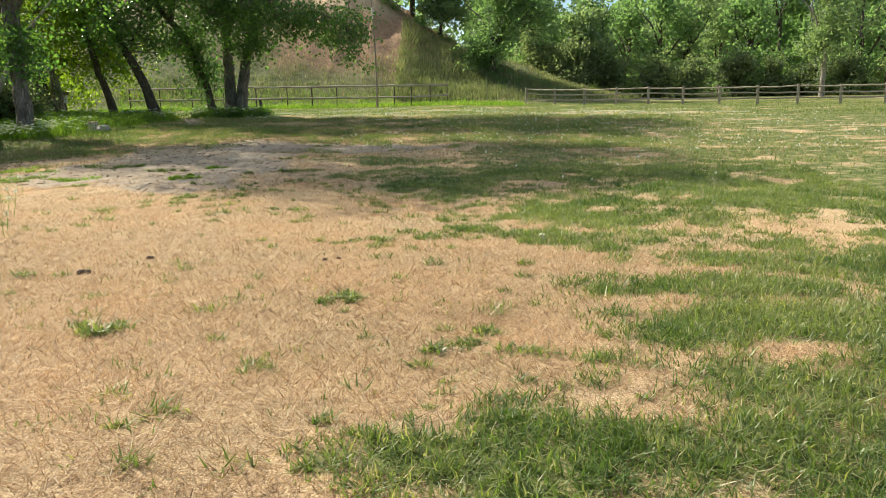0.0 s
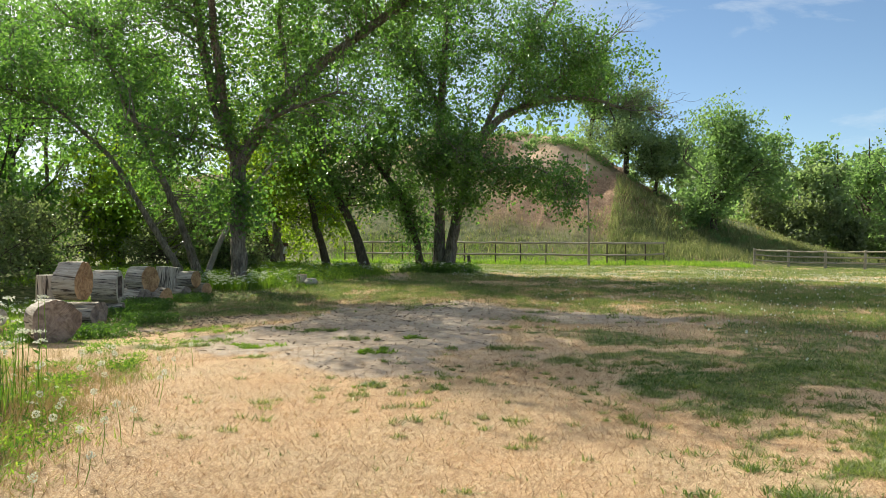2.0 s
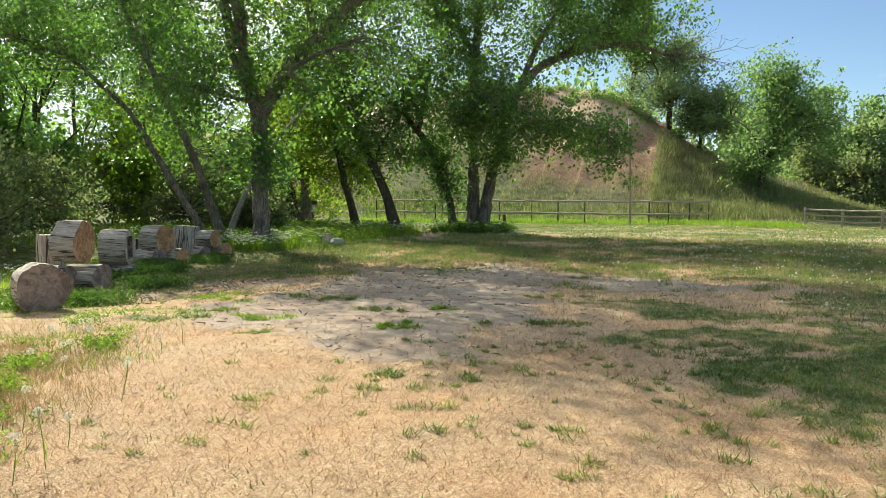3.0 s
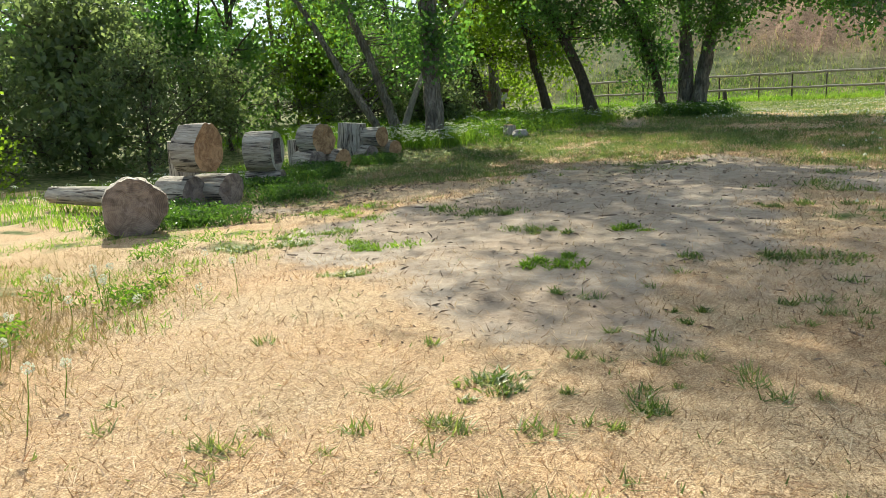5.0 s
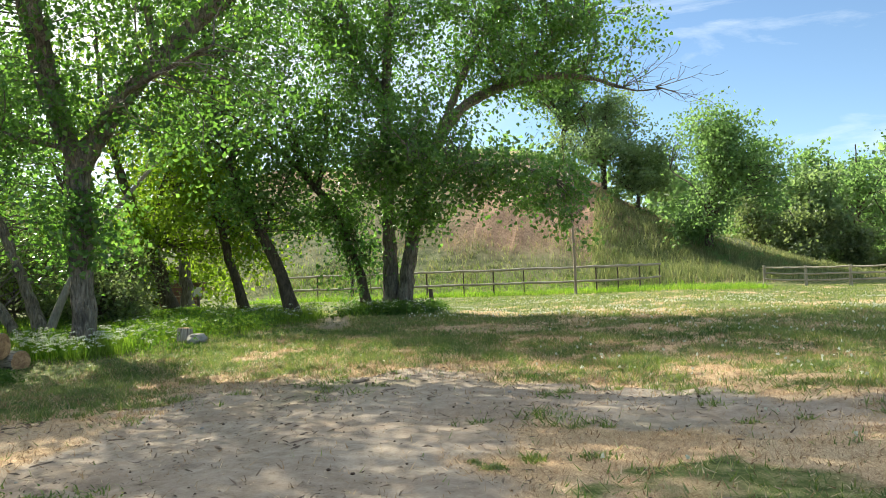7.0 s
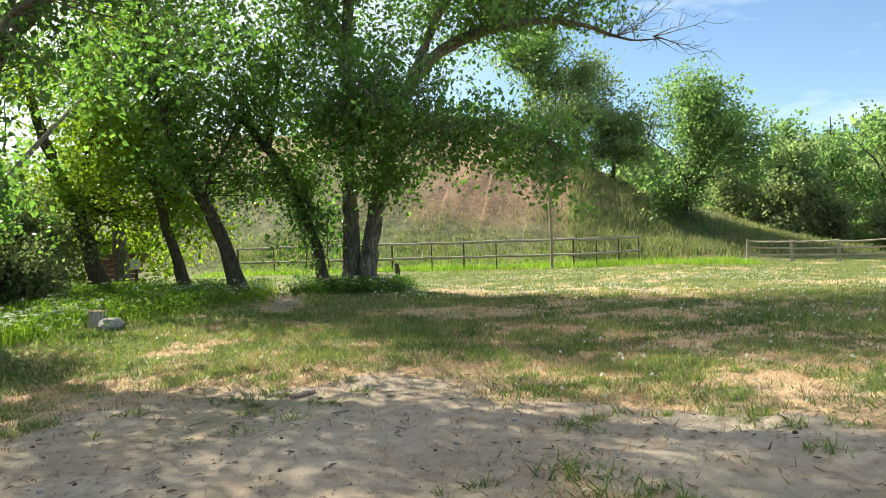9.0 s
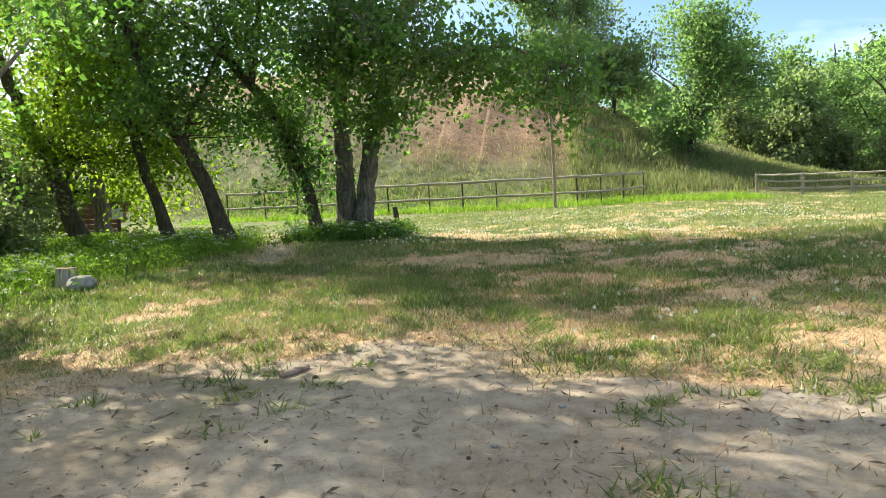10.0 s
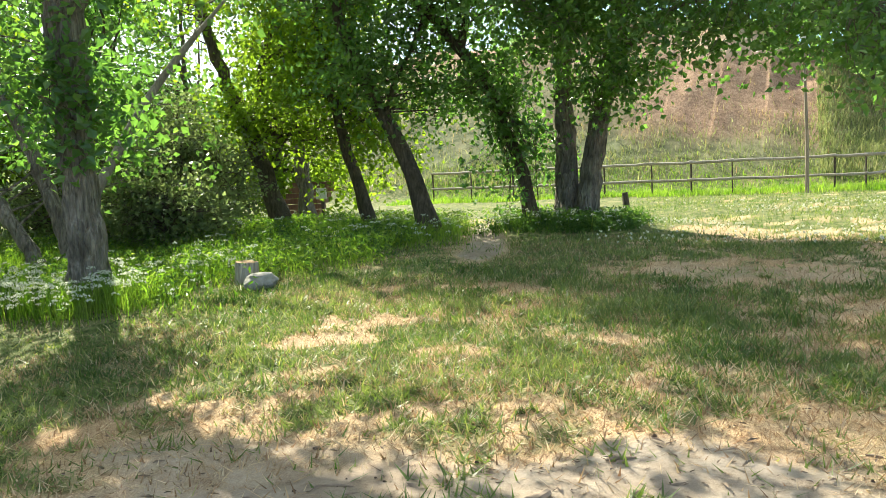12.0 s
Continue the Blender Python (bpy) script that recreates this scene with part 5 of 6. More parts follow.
def cover():
    rnd = np.random.default_rng(21)
    # short straw, lying and standing
    g = Geo()
    w = lambda x, y: (1 - green_mask(x, y)) * (1 - 0.93 * dirt_mask(x, y)) * (0.35 + 0.65 * ss(16, 5, y)) * (0.5 + 0.5 * near_walk(x, y, 7))
    pts = scatter(300000, -7.0, 3.6, 2.0, 14.5, rnd, w)
    flat = rnd.random(len(pts)) < 0.85
    blades(g, pts[flat], 0.075, 0.0062, 2.6, rnd, 1)
    blades(g, pts[~flat], 0.035, 0.0055, 1.0, rnd, 1)
    pts = scatter(190000, -4.6, 2.4, 2.2, 8.0, rnd, lambda x, y: (1 - green_mask(x, y)) * ss(8.0, 4.5, y))
    blades(g, pts, 0.055, 0.0048, 2.8, rnd, 1)
    pts = scatter(330000, -5.2, 2.8, 2.2, 11.0, rnd, lambda x, y: (1 - green_mask(x, y)) * (1 - 0.8 * dirt_mask(x, y)) * (0.35 + 0.65 * ss(11.0, 4.0, y)))
    blades(g, pts, 0.036, 0.0050, 1.8, rnd, 1)
    tagged(part("dry_straw", g, STRAW, kind="stuff"), "short bleached straw lying over the dry ground", "straw")
    # living blades close to the walk
    g = Geo()
    w = lambda x, y: np.clip(green_mask(x, y) * 1.3 - 0.15 + 0.35 * fbm(x, y, 0.16, 2, 21.0), 0, 1) ** 1.2 * (1 - dirt_mask(x, y)) * (0.25 + 0.75 * ss(14, 3.5, y))
    pts = scatter(420000, -6.5, 5.5, 2.0, 14.0, rnd, w)
    tall = 0.055 * (0.75 + 0.5 * green_mask(pts[:, 0], pts[:, 1]))
    pick = pts[:, 1] < 6.5
    blades(g, pts[pick], tall[pick] * 1.15, 0.0080, 0.95, rnd, 2)
    blades(g, pts[~pick], tall[~pick], 0.0105, 0.95, rnd, 1)
    own = scatter(9000, -5.0, 5.5, 2.2, 13.0, rnd, lambda x, y: np.clip(0.035 + 0.30 * ss(8, 9.5, y) * ss(-0.1, 0.3, fbm(x, y, 0.8, 3, 41.0)) * ss(-4.5, -2.5, x) + 0.9 * green_mask(x, y) ** 1.3, 0, 1) * (1 - dirt_mask(x, y)) * (0.45 + 0.55 * ss(12, 4, y)))
    many = rnd.integers(14, 60, len(own))
    at = np.repeat(own, many, 0)
    size = np.repeat(rnd.uniform(0.02, 0.075, len(own)), many)
    ang, rad = rnd.uniform(0, 2 * np.pi, len(at)), size * np.sqrt(rnd.random(len(at)))
    at[:, 0] += rad * np.cos(ang) * 1.3
    at[:, 1] += rad * np.sin(ang)
    at[:, 2] = height(at[:, 0], at[:, 1]) - 0.004
    blades(g, at, 0.035 + 0.65 * size, 0.0105, 1.1, rnd, 1)
    tagged(part("green_grass", g, GRASS, kind="stuff"), "short green grass in ragged patches", "grass")
    # mixed turf under the trees
    g = Geo()
    w = lambda x, y: (0.25 + 0.75 * green_mask(x, y)) * (1 - 0.97 * dirt_mask(x, y)) * (0.4 + 0.6 * near_walk(x, y, 13))
    pts = np.concatenate([scatter(150000, -14.0, 9.0, 14.0, 31.0, rnd, w), scatter(90000, -11.5, -2.0, 18.0, 26.5, rnd, w), scatter(60000, -8.0, 5.0, 18.0, 25.0, rnd, w)])
    pts = np.concatenate([pts, scatter(50000, -9.0, 8.0, 24.0, 31.0, rnd, w)])
    patchy = fbm(pts[:, 0], pts[:, 1], 0.55, 3, 27.0)
    dry = rnd.random(len(pts)) < 0.12 + 0.60 * (1 - green_mask(pts[:, 0], pts[:, 1])) + 0.45 * ss(0.0, 0.3, patchy)
    far = pts[~dry][:, 1] > 24
    blades(g, pts[~dry][~far], 0.085, 0.0135, 0.9, rnd, 1)
    blades(g, pts[~dry][far], 0.10, 0.019, 0.9, rnd, 1)
    own = scatter(2600, -11.0, 5.0, 17.6, 27.0, rnd, lambda x, y: ss(0.05, 0.35, fbm(x, y, 0.7, 3, 31.0)) * (1 - 0.8 * dirt_mask(x, y)))
    many = rnd.integers(16, 60, len(own))
    at = np.repeat(own, many, 0)
    size = np.repeat(rnd.uniform(0.05, 0.16, len(own)), many)
    ang, rad = rnd.uniform(0, 2 * np.pi, len(at)), size * np.sqrt(rnd.random(len(at)))
    at[:, 0] += rad * np.cos(ang) * 1.4
    at[:, 1] += rad * np.sin(ang)
    at[:, 2] = height(at[:, 0], at[:, 1]) - 0.004
    blades(g, at, 0.05 + 0.5 * size, 0.017, 1.2, rnd, 1)
    tagged(part("shaded_turf", g, GRASS, kind="stuff"), "patchy green turf in the trees' shade", "grass")
    g = Geo()
    blades(g, pts[dry], 0.080, 0.0125, 1.1, rnd, 1)
    extra = scatter(110000, -8, 3.5, 11.5, 23, rnd, lambda x, y: 0.06 + 0.55 * (1 - green_mask(x, y)) * (dirt_mask(x, y) < 0.7))
    blades(g, extra, 0.05, 0.008, 1.3, rnd, 1)
    tagged(part("shaded_straw", g, STRAW, kind="stuff"), "dry grass stalks among the turf", "straw")
    # sunlit lawn beyond
    g = Geo()
    pts = scatter(70000, -10, 26, 29, 56, rnd, lambda x, y: 0.35 + 0.65 * green_mask(x, y))
    blades(g, pts, 0.10, 0.022, 0.7, rnd, 1)
    pts = scatter(26000, 1.0, 22.0, 6, 30, rnd, lambda x, y: green_mask(x, y))
    blades(g, pts, 0.085, 0.016, 0.8, rnd, 1)
    tagged(part("lawn_grass", g, GRASS, kind="stuff"), "sunlit mown lawn grass", "grass")


def weeds():
    """Tall growth: the bank of weeds beside the walk, the lush strip under the trees, the foot of the hill."""
    rnd = np.random.default_rng(22)
    g = Geo()
    tall = lambda x, y: ss(-0.05, -0.5, x - weed_edge(y) + 0.25 * fbm(x, y, 0.6, 3, 2.4)) * ss(8.8, 6.8, y + 0.7 * fbm(x, y, 1.5, 3, 3.1)) * ss(2.2, 4.0, y + 0.7 * fbm(x, y, 1.5, 3, 4.1)) * ss(-9.8, -7.8, x + 1.0 * fbm(x, y, 1.5, 3, 5.1))
    pts = scatter(70000, -10, -3.0, 2.0, 9.0, rnd, tall)
    dark = Geo()
    shady = rnd.random(len(pts)) < 0.6
    blades(dark, pts[shady], 0.58, 0.014, 0.42, rnd, 2)
    blades(g, pts[~shady], 0.50, 0.012, 0.42, rnd, 2)
    leaves = np.repeat(scatter(3600, -9, -3.0, 2.4, 9.0, rnd, tall), 22, 0)
    leaves += np.stack([rnd.normal(size=len(leaves)) * 0.07, rnd.normal(size=len(leaves)) * 0.07, rnd.uniform(0.04, 0.58, len(leaves))], 1)
    leaf_quads(dark, leaves, 0.040, rnd, 0.2, 0, 1.6, 0.5)
    # low leafy weeds on the verge
    low = lambda x, y: ss(0.75, 0.2, x - weed_edge(y)) * ss(-0.9, -0.4, x - weed_edge(y)) * ss(13.5, 11.5, y) * ss(4.2, 5.4, y) * ss(-0.02, 0.28, fbm(x, y, 0.75, 3, 4.9))
    leaves = np.repeat(scatter(9000, -10.5, -2.4, 2.6, 13.5, rnd, low), 18, 0)
    leaves += np.stack([rnd.normal(size=len(leaves)) * 0.045, rnd.normal(size=len(leaves)) * 0.045, rnd.uniform(0.01, 0.12, len(leaves))], 1)
    half = rnd.random(len(leaves)) < 0.75
    leaf_quads(g, leaves[half], 0.027, rnd, 0.1, 0, 1.7, 0.5)
    leaf_quads(dark, leaves[~half], 0.027, rnd, 0.1, 0, 1.7, 0.5)
    lush = lambda x, y: np.clip(ss(-9.8, -12.2, x + 1.2 * fbm(x, y, 2.0, 3, 5.5) - 2.0 * ss(28, 33, y)) * ss(23, 25, y) * ss(37, 34, y), 0, 1) * (1 - dirt_mask(x, y)) * (1 - 0.92 * blob(x, y, -11.0, 25.2, 0.9, 1.0, 0.4))
    pts = scatter(52000, -22, -8.6, 23, 38, rnd, lush)
    short = ss(0.35, 1.0, lush(pts[:, 0], pts[:, 1]))
    blades(g, pts, 0.10 + 0.36 * short * rnd.uniform(0.3, 1, len(pts)), 0.016, 0.5, rnd, 2)
    pts = scatter(20000, -16, -9.5, 13, 25, rnd, lambda x, y: ss(-10.3, -11.8, x + 0.35 * (y - 14)) * 0.8)
    blades(g, pts, 0.17, 0.013, 0.6, rnd, 2)
    pts = scatter(26000, -22, 4.5, 48.2, 56, rnd, lambda x, y: ss(48.2, 49.2, y + 0.35 * fbm(x, y, 1.2, 3)) * ss(56, 51.5, y - 0.5 * np.clip(x + 3, 0, 9)))
    blades(g, pts, 0.27, 0.024, 0.5, rnd, 2)
    pts = scatter(5200, -14.6, -11.6, 23.2, 25.4, rnd, lambda x, y: blob(x, y, -13.1, 24.2, 1.2, 0.8, 0.5))
    blades(g, pts, 0.38, 0.014, 0.5, rnd, 2)
    clump = np.repeat(scatter(5200, -19, -9.5, 23, 36, rnd, lambda x, y: lush(x, y) * ss(-0.15, 0.25, fbm(x, y, 1.3, 3, 6.6))), 13, 0)
    clump += np.stack([rnd.normal(size=len(clump)) * 0.09, rnd.normal(size=len(clump)) * 0.09, rnd.uniform(0.03, 0.42, len(clump))], 1)
    pale = rnd.random(len(clump)) < 0.55
    leaf_quads(g, clump[pale], 0.058, rnd, 0.2, 0, 1.5, 0.55)
    leaf_quads(dark, clump[~pale], 0.058, rnd, 0.2, 0, 1.5, 0.55)
    for lx, ly in ((-10.0, 13.2), (-10.9, 14.2), (-12.0, 17.2), (-12.4, 18.9), (-12.9, 19.6), (-12.8, 21.4), (-9.6, 13.9), (-10.4, 16.2)):
        pts = scatter(500, lx - 0.7, lx + 0.7, ly - 0.5, ly + 0.5, rnd, lambda x, y: blob(x, y, lx, ly, 0.55, 0.42, 0.5))
        blades(dark, pts, 0.13, 0.012, 0.8, rnd, 2)
        clump = np.repeat(pts[:110], 14, 0)
        clump += np.stack([rnd.normal(size=len(clump)) * 0.06, rnd.normal(size=len(clump)) * 0.06, rnd.uniform(0.01, 0.22, len(clump))], 1)
        leaf_quads(dark, clump, 0.045, rnd, 0.1, 0, 1.4, 0.65)
    pts = scatter(42000, -10.5, -2.4, 2.8, 14.0, rnd, lambda x, y: ss(1.2, 0.2, x - weed_edge(y)) * ss(14, 12, y) * ss(-0.05, 0.3, fbm(x, y, 0.7, 3, 4.9)))
    blades(g, pts, 0.085, 0.010, 1.0, rnd, 1)
    # weeds round the foot of the twin tree
    pts = scatter(9000, -11.2, -7.4, 31.2, 34.2, rnd, lambda x, y: blob(x, y, -9.0, 32.4, 1.7, 0.9, 0.5) * (1 - dirt_mask(x, y)))
    blades(dark, pts, 0.16, 0.016, 0.7, rnd, 2)
    pts = pts[rnd.random(len(pts)) < ss(-0.25, 0.35, fbm(pts[:, 0], pts[:, 1], 0.5, 3, 8.8))]
    clump = np.repeat(pts[:900], 11, 0)
    grown = np.repeat(rnd.uniform(0.08, 0.36, 900)[:len(pts[:900])], 11)
    clump += np.stack([rnd.normal(size=len(clump)) * 0.09, rnd.normal(size=len(clump)) * 0.09, grown * rnd.uniform(0.1, 1, len(clump))], 1)
    leaf_quads(dark, clump, 0.052, rnd, 0.1, 0, 1.5, 0.6)
    tagged(part("leafy_weeds", dark, LEAF_WEED, kind="stuff"), "dark leafy weeds round logs and tree feet", "weeds")
    tagged(part("tall_weeds", g, LUSH, kind="stuff"), "lush bright green weeds and tall grass", "weeds")
    # dry tall grass on the verge
    g = Geo()
    w = lambda x, y: ss(1.1, 0.0, x - weed_edge(y)) * ss(13.0, 9, y) * ss(2.5, 4, y) * (0.45 + 0.55 * ss(-0.1, 0.4, fbm(x, y, 0.8, 3, 4.4)))
    pts = scatter(120000, -9.5, -2.4, 2.6, 12.5, rnd, w)
    blades(g, pts, 0.12, 0.0055, 0.8, rnd, 1)
    pts = scatter(26000, -9.5, -3.4, 3.2, 12.5, rnd, lambda x, y: ss(0.5, 0.05, x - weed_edge(y)) * ss(-1.6, -0.6, x - weed_edge(y)) * ss(9.0, 7.5, y))
    blades(g, pts, 0.30, 0.006, 0.45, rnd, 2)
    tagged(part("verge_grass", g, DRYTALL, kind="stuff"), "tall thin dry grass along the weedy verge", "grass")
    # the hillside's dry growth
    g = Geo()
    pts = scatter(62000, -30, 12, 51, 74, rnd, lambda x, y: ss(0.2, 0.8, hill(x, y)) * (0.12 + 0.88 * np.clip(ss(-7, 0, x - 0.25 * (y - 60)) + ss(4.5, 1.5, hill(x, y)), 0, 1)) * (0.35 + 0.65 * ss(-0.2, 0.3, fbm(x, y, 2.5, 3, 1.5))) * (1 - 0.9 * ss(0.4, 0.8, blob(x, y, -8.5, 69.5, 4.2, 3.6, 0.6))))
    sage = Geo()
    green = rnd.random(len(pts)) < np.clip(ss(-6.5, -2.5, pts[:, 0] - 0.2 * (pts[:, 1] - 60)) + ss(4.0, 1.5, hill(pts[:, 0], pts[:, 1])), 0.1, 0.9)
    blades(g, pts[~green], 0.34, 0.034, 0.6, rnd, 2)
    blades(sage, pts[green], 0.40, 0.036, 0.6, rnd, 2)
    pts = scatter(34000, -4, 17, 52.5, 68, rnd, lambda x, y: ss(53.5, 55, y - 0.3 * x) * ss(0.0, 0.5, hill(x, y)))
    blades(sage, pts, 0.55, 0.038, 0.5, rnd, 2)
    tagged(part("sage_grass", sage, SAGEGRASS, kind="stuff"), "tall grey-green grass on the hill's foot and shoulder", "grass")
    tagged(part("hill_grass", g, HILLGRASS, kind="stuff"), "tall dry grass and sage on the hillside", "grass")


def flowers():
    rnd = np.random.default_rng(23)
    petals, stems = Geo(), Geo()

    def umbels(pts, tall, size, n):
        top = pts + np.stack([rnd.normal(size=len(pts)) * 0.04, rnd.normal(size=len(pts)) * 0.04, tall * rnd.uniform(0.6, 1.2, len(pts))], 1)
        for a, b in zip(pts, top):
            tube(stems, np.stack([a, 0.5 * (a + b) + rnd.normal(size=3) * 0.01, b]), (0.005, 0.004, 0.003), 3)
        c = np.repeat(top, n, 0)
        rr, aa = size * np.sqrt(rnd.random(len(c))), rnd.uniform(0, 2 * np.pi, len(c))
        c = c + np.stack([rr * np.cos(aa), rr * np.sin(aa), -0.35 * rr * rr / size + rnd.normal(size=len(c)) * 0.006], 1)
        leaf_quads(petals, c, size * 0.42, rnd, 0, 0, 1.0, 1.0)

    verge = lambda x, y: ss(0.0, -0.5, x - weed_edge(y)) * ss(10.0, 8, y) * (0.25 + 0.75 * ss(-0.2, 0.2, fbm(x, y, 0.9, 3, 7.7)))
    umbels(scatter(2300, -9.0, -2.8, 3.2, 10.5, rnd, verge), 0.80, 0.055, 24)
    umbels(scatter(260, -8.0, -3.6, 4.6, 8.5, rnd, lambda x, y: ss(0.45, 0.0, x - weed_edge(y)) * ss(-0.6, -0.2, x - weed_edge(y))), 0.24, 0.028, 14)
    under = lambda x, y: ss(-10.2, -12.0, x + 1.0 * fbm(x, y, 1.6, 3, 5.5) - 1.6 * ss(27, 32, y)) * ss(22.5, 24, y) * ss(0.0, 0.35, fbm(x, y, 1.7, 3, 3.3)) * (1 - dirt_mask(x, y))
    umbels(scatter(1500, -19, -8.8, 23, 36, rnd, under), 0.42, 0.06, 14)
    umbels(scatter(420, -14.8, -11.7, 22.9, 24.6, rnd, lambda x, y: blob(x, y, -13.2, 23.8, 1.4, 0.7, 0.5)), 0.40, 0.05, 18)
    umbels(scatter(46, -13.2, -11.9, 25.3, 26.9, rnd), 0.30, 0.08, 18)
    umbels(scatter(150, -10.6, -7.8, 31.4, 32.8, rnd), 0.30, 0.05, 12)
    umbels(scatter(120, -15.5, -11.0, 13.8, 19, rnd, lambda x, y: ss(-11.2, -12.4, x + 0.3 * (y - 14))), 0.28, 0.05, 12)
    tagged(part("flower_stems", stems, LUSH, kind="stuff"), "thin green flower stems in the weeds", "flowers")
    tagged(part("white_flowers", petals, PETAL, kind="stuff"), "clusters of small white umbel flowers", "flowers")
    # white clover heads in the turf and lawn
    g = Geo()
    pts = np.concatenate([scatter(5200, -8, 14, 29.5, 46, rnd, lambda x, y: ss(46, 34, y) * ss(-0.35, 0.2, fbm(x, y, 2.2, 3, 2.2))),
                          scatter(900, -4, 12, 16, 31, rnd, lambda x, y: green_mask(x, y)), scatter(26, -0.5, 5.0, 3.5, 16, rnd, lambda x, y: green_mask(x, y))])
    pts[:, 2] += 0.075
    leaf_quads(g, np.repeat(pts, 3, 0) + rnd.normal(size=(3 * len(pts), 3)) * 0.006, 0.040, rnd, 0, 0, 1, 1)
    tagged(part("clover_flowers", g, PETAL, kind="stuff"), "small white clover heads dotted over the turf", "flowers")


def dandelion(x, y, tall, seed):
    """A seed head on a thin stalk."""
    z = hz_at(x, y)
    rnd = np.random.default_rng(seed)
    top = np.array((x + rnd.normal() * 0.03, y + rnd.normal() * 0.03, z + tall))
    d = thing("dandelion", (x, y, z), "white dandelion seed head on a thin stalk", "flower", "dandelions of the verge")
    g = Geo()
    tube(g, np.stack([(x, y, z), 0.5 * (np.array((x, y, z)) + top) + (0.01, 0, 0), top]), (0.003, 0.003, 0.002), 4)
    part("stalk", g, LUSH, d)
    g = Geo()
    dirs = unit(rnd.normal(size=(46, 3)))
    leaf_quads(g, top + dirs * 0.024, 0.014, rnd, 0, 0, 1, 1)
    part("seed_head", g, PETAL, d)


def tuft(x, y, r, tall, n, seed, label="leafy green tuft on bare ground", mat=None):
    rnd = np.random.default_rng(seed)
    lobes = int(rnd.integers(5, 10))
    cx, cy = rnd.normal(0, 0.62 * r, lobes), rnd.normal(0, 0.55 * r, lobes)
    wide = r * rnd.uniform(0.10, 0.36, lobes)
    pick = rnd.integers(0, lobes, n)
    px, py = x + cx[pick] * 1.3 + rnd.normal(0, 1, n) * wide[pick], y + cy[pick] + rnd.normal(0, 1, n) * wide[pick]
    tall = tall * rnd.uniform(0.45, 1.1, lobes)[pick]
    g = Geo()
    blades(g, np.stack([px, py, height(px, py) - 0.004], 1), tall, 0.015, 1.25, rnd, 2)
    ob = part("grass_tuft", g, mat or LUSH, kind="stuff")
    return tagged(ob, label, "grass tuft", "tufts on the dry ground")


cover()
weeds()
flowers()
rnd_t = np.random.default_rng(5)
TUFTS = ((-4.31, 12.75, 0.24), (-5.0, 14.0, 0.20), (-4.2, 14.3, 0.13), (-6.5, 15.1, 0.38), (-8.0, 14.5, 0.45), (-7.3, 13.4, 0.20), (-6.2, 12.9, 0.25), (-7.1, 12.5, 0.30), (-0.12, 11.1, 0.30), (0.15, 7.4, 0.30), (0.75, 7.1, 0.22), (-0.65, 7.0, 0.22),
         (-2.0, 4.5, 0.12), (-0.6, 5.0, 0.10), (-3.6, 5.0, 0.25), (-3.2, 4.4, 0.15), (-2.9, 4.0, 0.12), (0.2, 4.1, 0.22), (-5.6, 11.9, 0.16), (-3.2, 16.2, 0.25), (-2.7, 13.4, 0.3), (-8.9, 19.6, 0.5), (-2.2, 22.6, 0.5), (-6.9, 22.2, 0.4), (-3.4, 10.2, 0.12))
for k, (x, y, r) in enumerate(TUFTS):
    tuft(x, y, r, 0.075, int(1500 * r + 80), 200 + k, mat=(LUSH if k < 8 and k % 2 == 0 else GRASS))
for k in range(46):
    y = rnd_t.uniform(4.5, 11.5)
    x = float(weed_edge(y)) + rnd_t.uniform(-0.5, 1.1)
    dandelion(x, y, rnd_t.uniform(0.14, 0.32), 300 + k)

# loose bits on the ground: clods, bark, sticks
for k, (x, y, s) in enumerate(((-2.495, 6.618, 0.022), (-2.85, 6.12, 0.026), (-2.80, 6.13, 0.022), (-0.95, 6.2, 0.016), (-0.85, 6.25, 0.014))):
    rock(x, y, s * 1.5, s, s * 0.7, k + 5, "small dark clod lying on the dry straw", CLOD, "clod", 0.25, "clods on the straw")


def bark_piece(x, y, length, turn, seed, label="curled piece of brown bark on bare earth", r=0.045):
    g = Geo()
    rnd = np.random.default_rng(seed)
    u = np.linspace(-0.5, 0.5, 9)[:, None]
    d = np.array((math.cos(turn), math.sin(turn), 0.0))
    pts = np.array((x, y, 0.0)) + d * u * length + rnd.normal(size=(9, 3)) * 0.06 * r * 4
    pts[:, 2] = height(pts[:, 0], pts[:, 1]) + r * 0.55
    tube(g, pts, r * np.array((0.45, 0.8, 1, 1.05, 1, 0.95, 0.9, 0.7, 0.35)), 8, 0.25, seed, cap=True)
    return tagged(part("bark_piece", g, BARKBIT), label, "bark piece", "bark pieces on the ground")


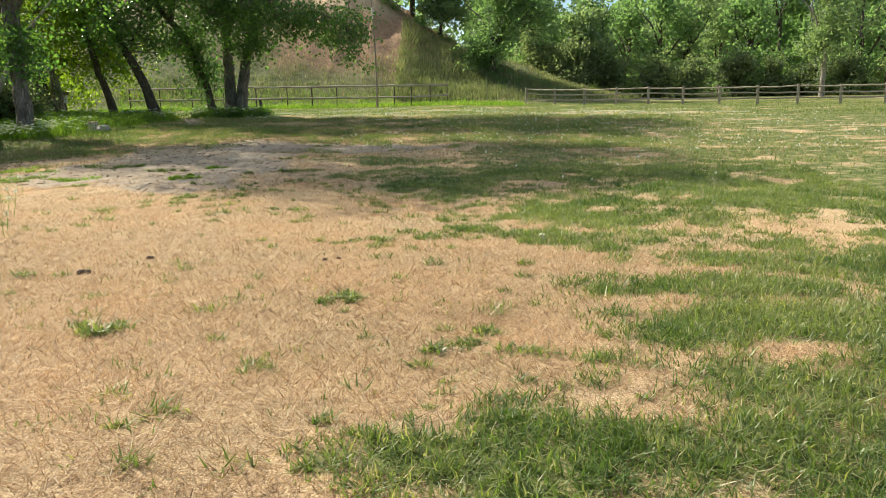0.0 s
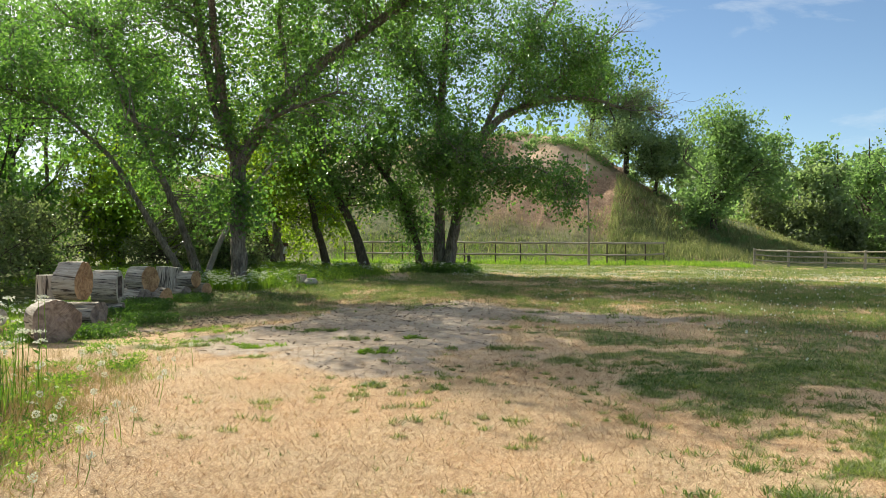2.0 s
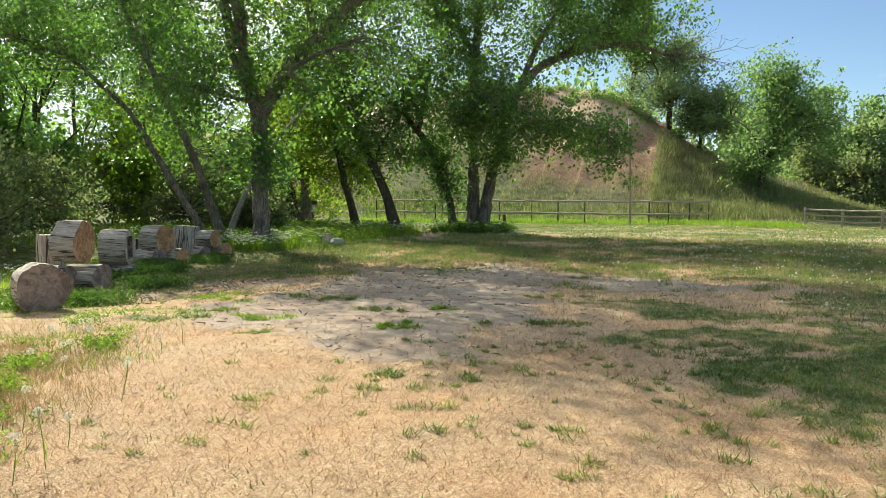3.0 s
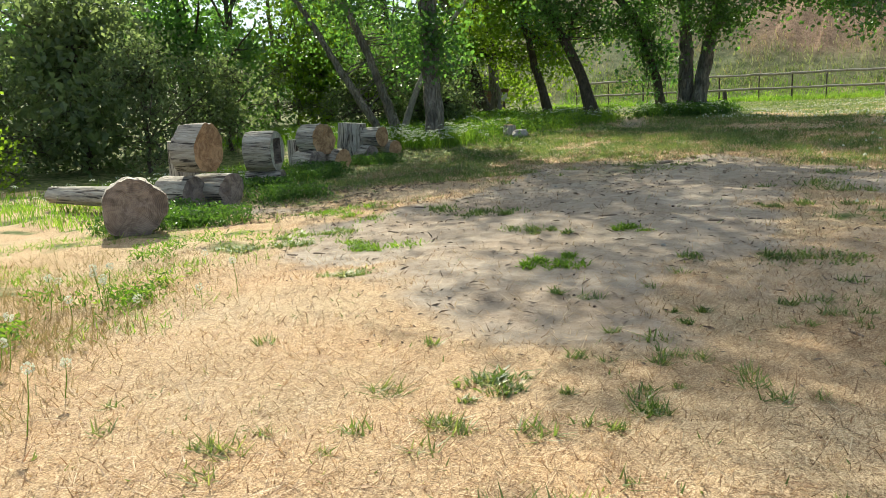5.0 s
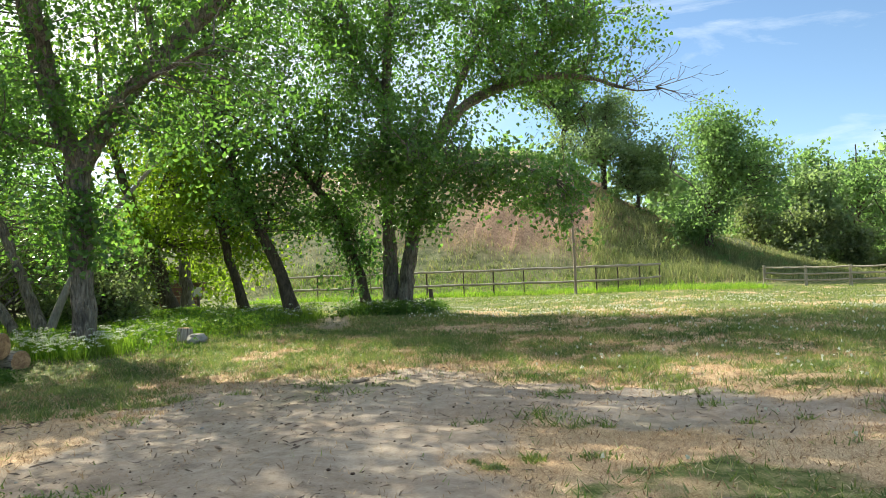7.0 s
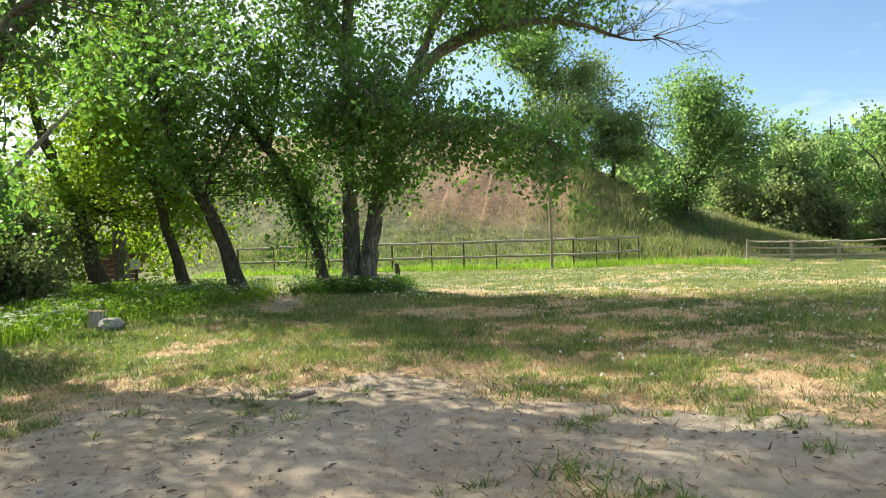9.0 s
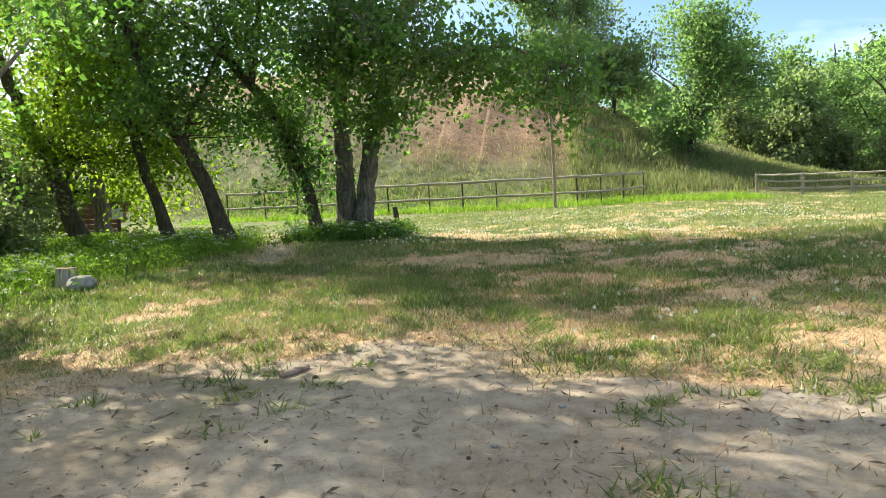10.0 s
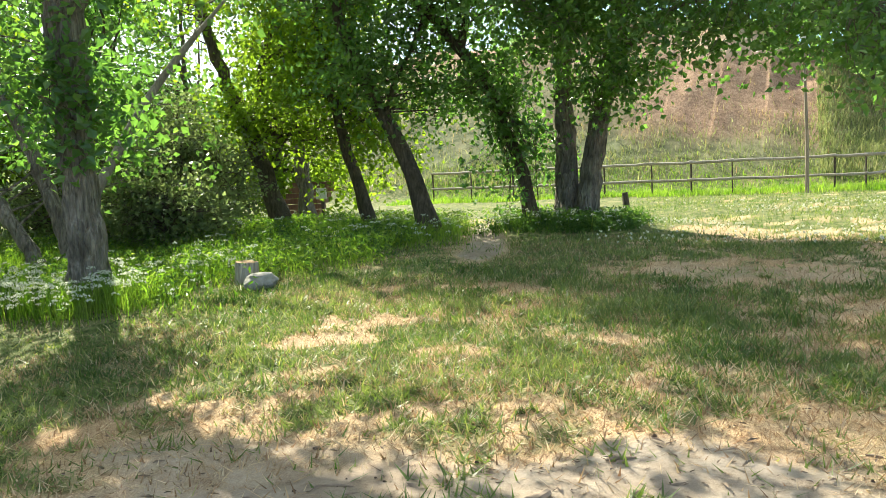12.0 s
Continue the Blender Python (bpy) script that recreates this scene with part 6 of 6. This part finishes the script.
bark_piece(-5.78, 20.40, 0.36, 1.15, 1, "long curled piece of pale bark on bare earth", 0.032)
for k in range(34):
    while True:
        x, y = rnd_t.uniform(-8.5, -0.5), rnd_t.uniform(11.5, 25)
        if rnd_t.random() < 0.15 + dirt_mask(np.array([x]), np.array([y]))[0]:
            break
    bark_piece(x, y, rnd_t.uniform(0.05, 0.20), rnd_t.uniform(0, 3.1), 20 + k, "small dark stick or bark chip on trodden earth", rnd_t.uniform(0.006, 0.013))
for k in range(34):
    x, y = rnd_t.normal(-4.8, 1.6), rnd_t.normal(17, 2.6)
    s = rnd_t.uniform(0.009, 0.020)
    rock(x, y, s * 1.2, s, s * 0.7, 30 + k, "small dark pebble on trodden earth", CLOD if k % 2 else STONE, "pebble", 0.2, "pebbles on the earth")


def litter():
    """Dead leaves and bark crumbs too small to count."""
    rnd = np.random.default_rng(31)
    g = Geo()
    pts = scatter(17000, -9, 2, 10.5, 26, rnd, lambda x, y: (0.2 + 0.8 * dirt_mask(x, y)) * (0.25 + 0.75 * ss(-0.1, 0.35, fbm(x, y, 0.9, 3, 3.7))))
    pts[:, 2] += 0.008
    leaf_quads(g, pts, 0.026, rnd, 0, 0, 1.5, 0.45, 0.25)
    pts = scatter(1500, -9, 1.5, 11, 24, rnd, lambda x, y: dirt_mask(x, y))
    pts[:, 2] += 0.014
    leaf_quads(g, pts, 0.055, rnd, 0, 0, 1.6, 0.35, 0.35)
    crumbs = Geo()
    pts = scatter(2600, -9, 1.5, 10.5, 24, rnd, lambda x, y: (0.15 + 0.85 * dirt_mask(x, y)) * ss(-0.3, 0.4, fbm(x, y, 0.7, 3, 9.4)))
    for p in pts:
        r = 0.003 + 0.011 * rnd.random() ** 5
        tube(crumbs, np.array([(0, 0, -r), (0, 0, 0.1 * r), (0, 0, 0.9 * r)]) + p + (0, 0, 0.004), (r, 1.2 * r, 0.5 * r), 5, 0.3, float(p[0]), cap=True)
    tagged(part("earth_crumbs", crumbs, CLOD, kind="stuff"), "dark crumbs of earth on the trodden ground", "crumbs")
    pts = scatter(1500, -12.5, -8.5, 13.4, 18, rnd)
    pts[:, 2] += 0.015
    leaf_quads(g, pts, 0.06, rnd, 0, 0, 1.6, 0.5, 0.2)
    tagged(part("leaf_litter", g, BARKBIT, kind="stuff"), "dead leaves and bark crumbs strewn over the earth", "litter")


litter()
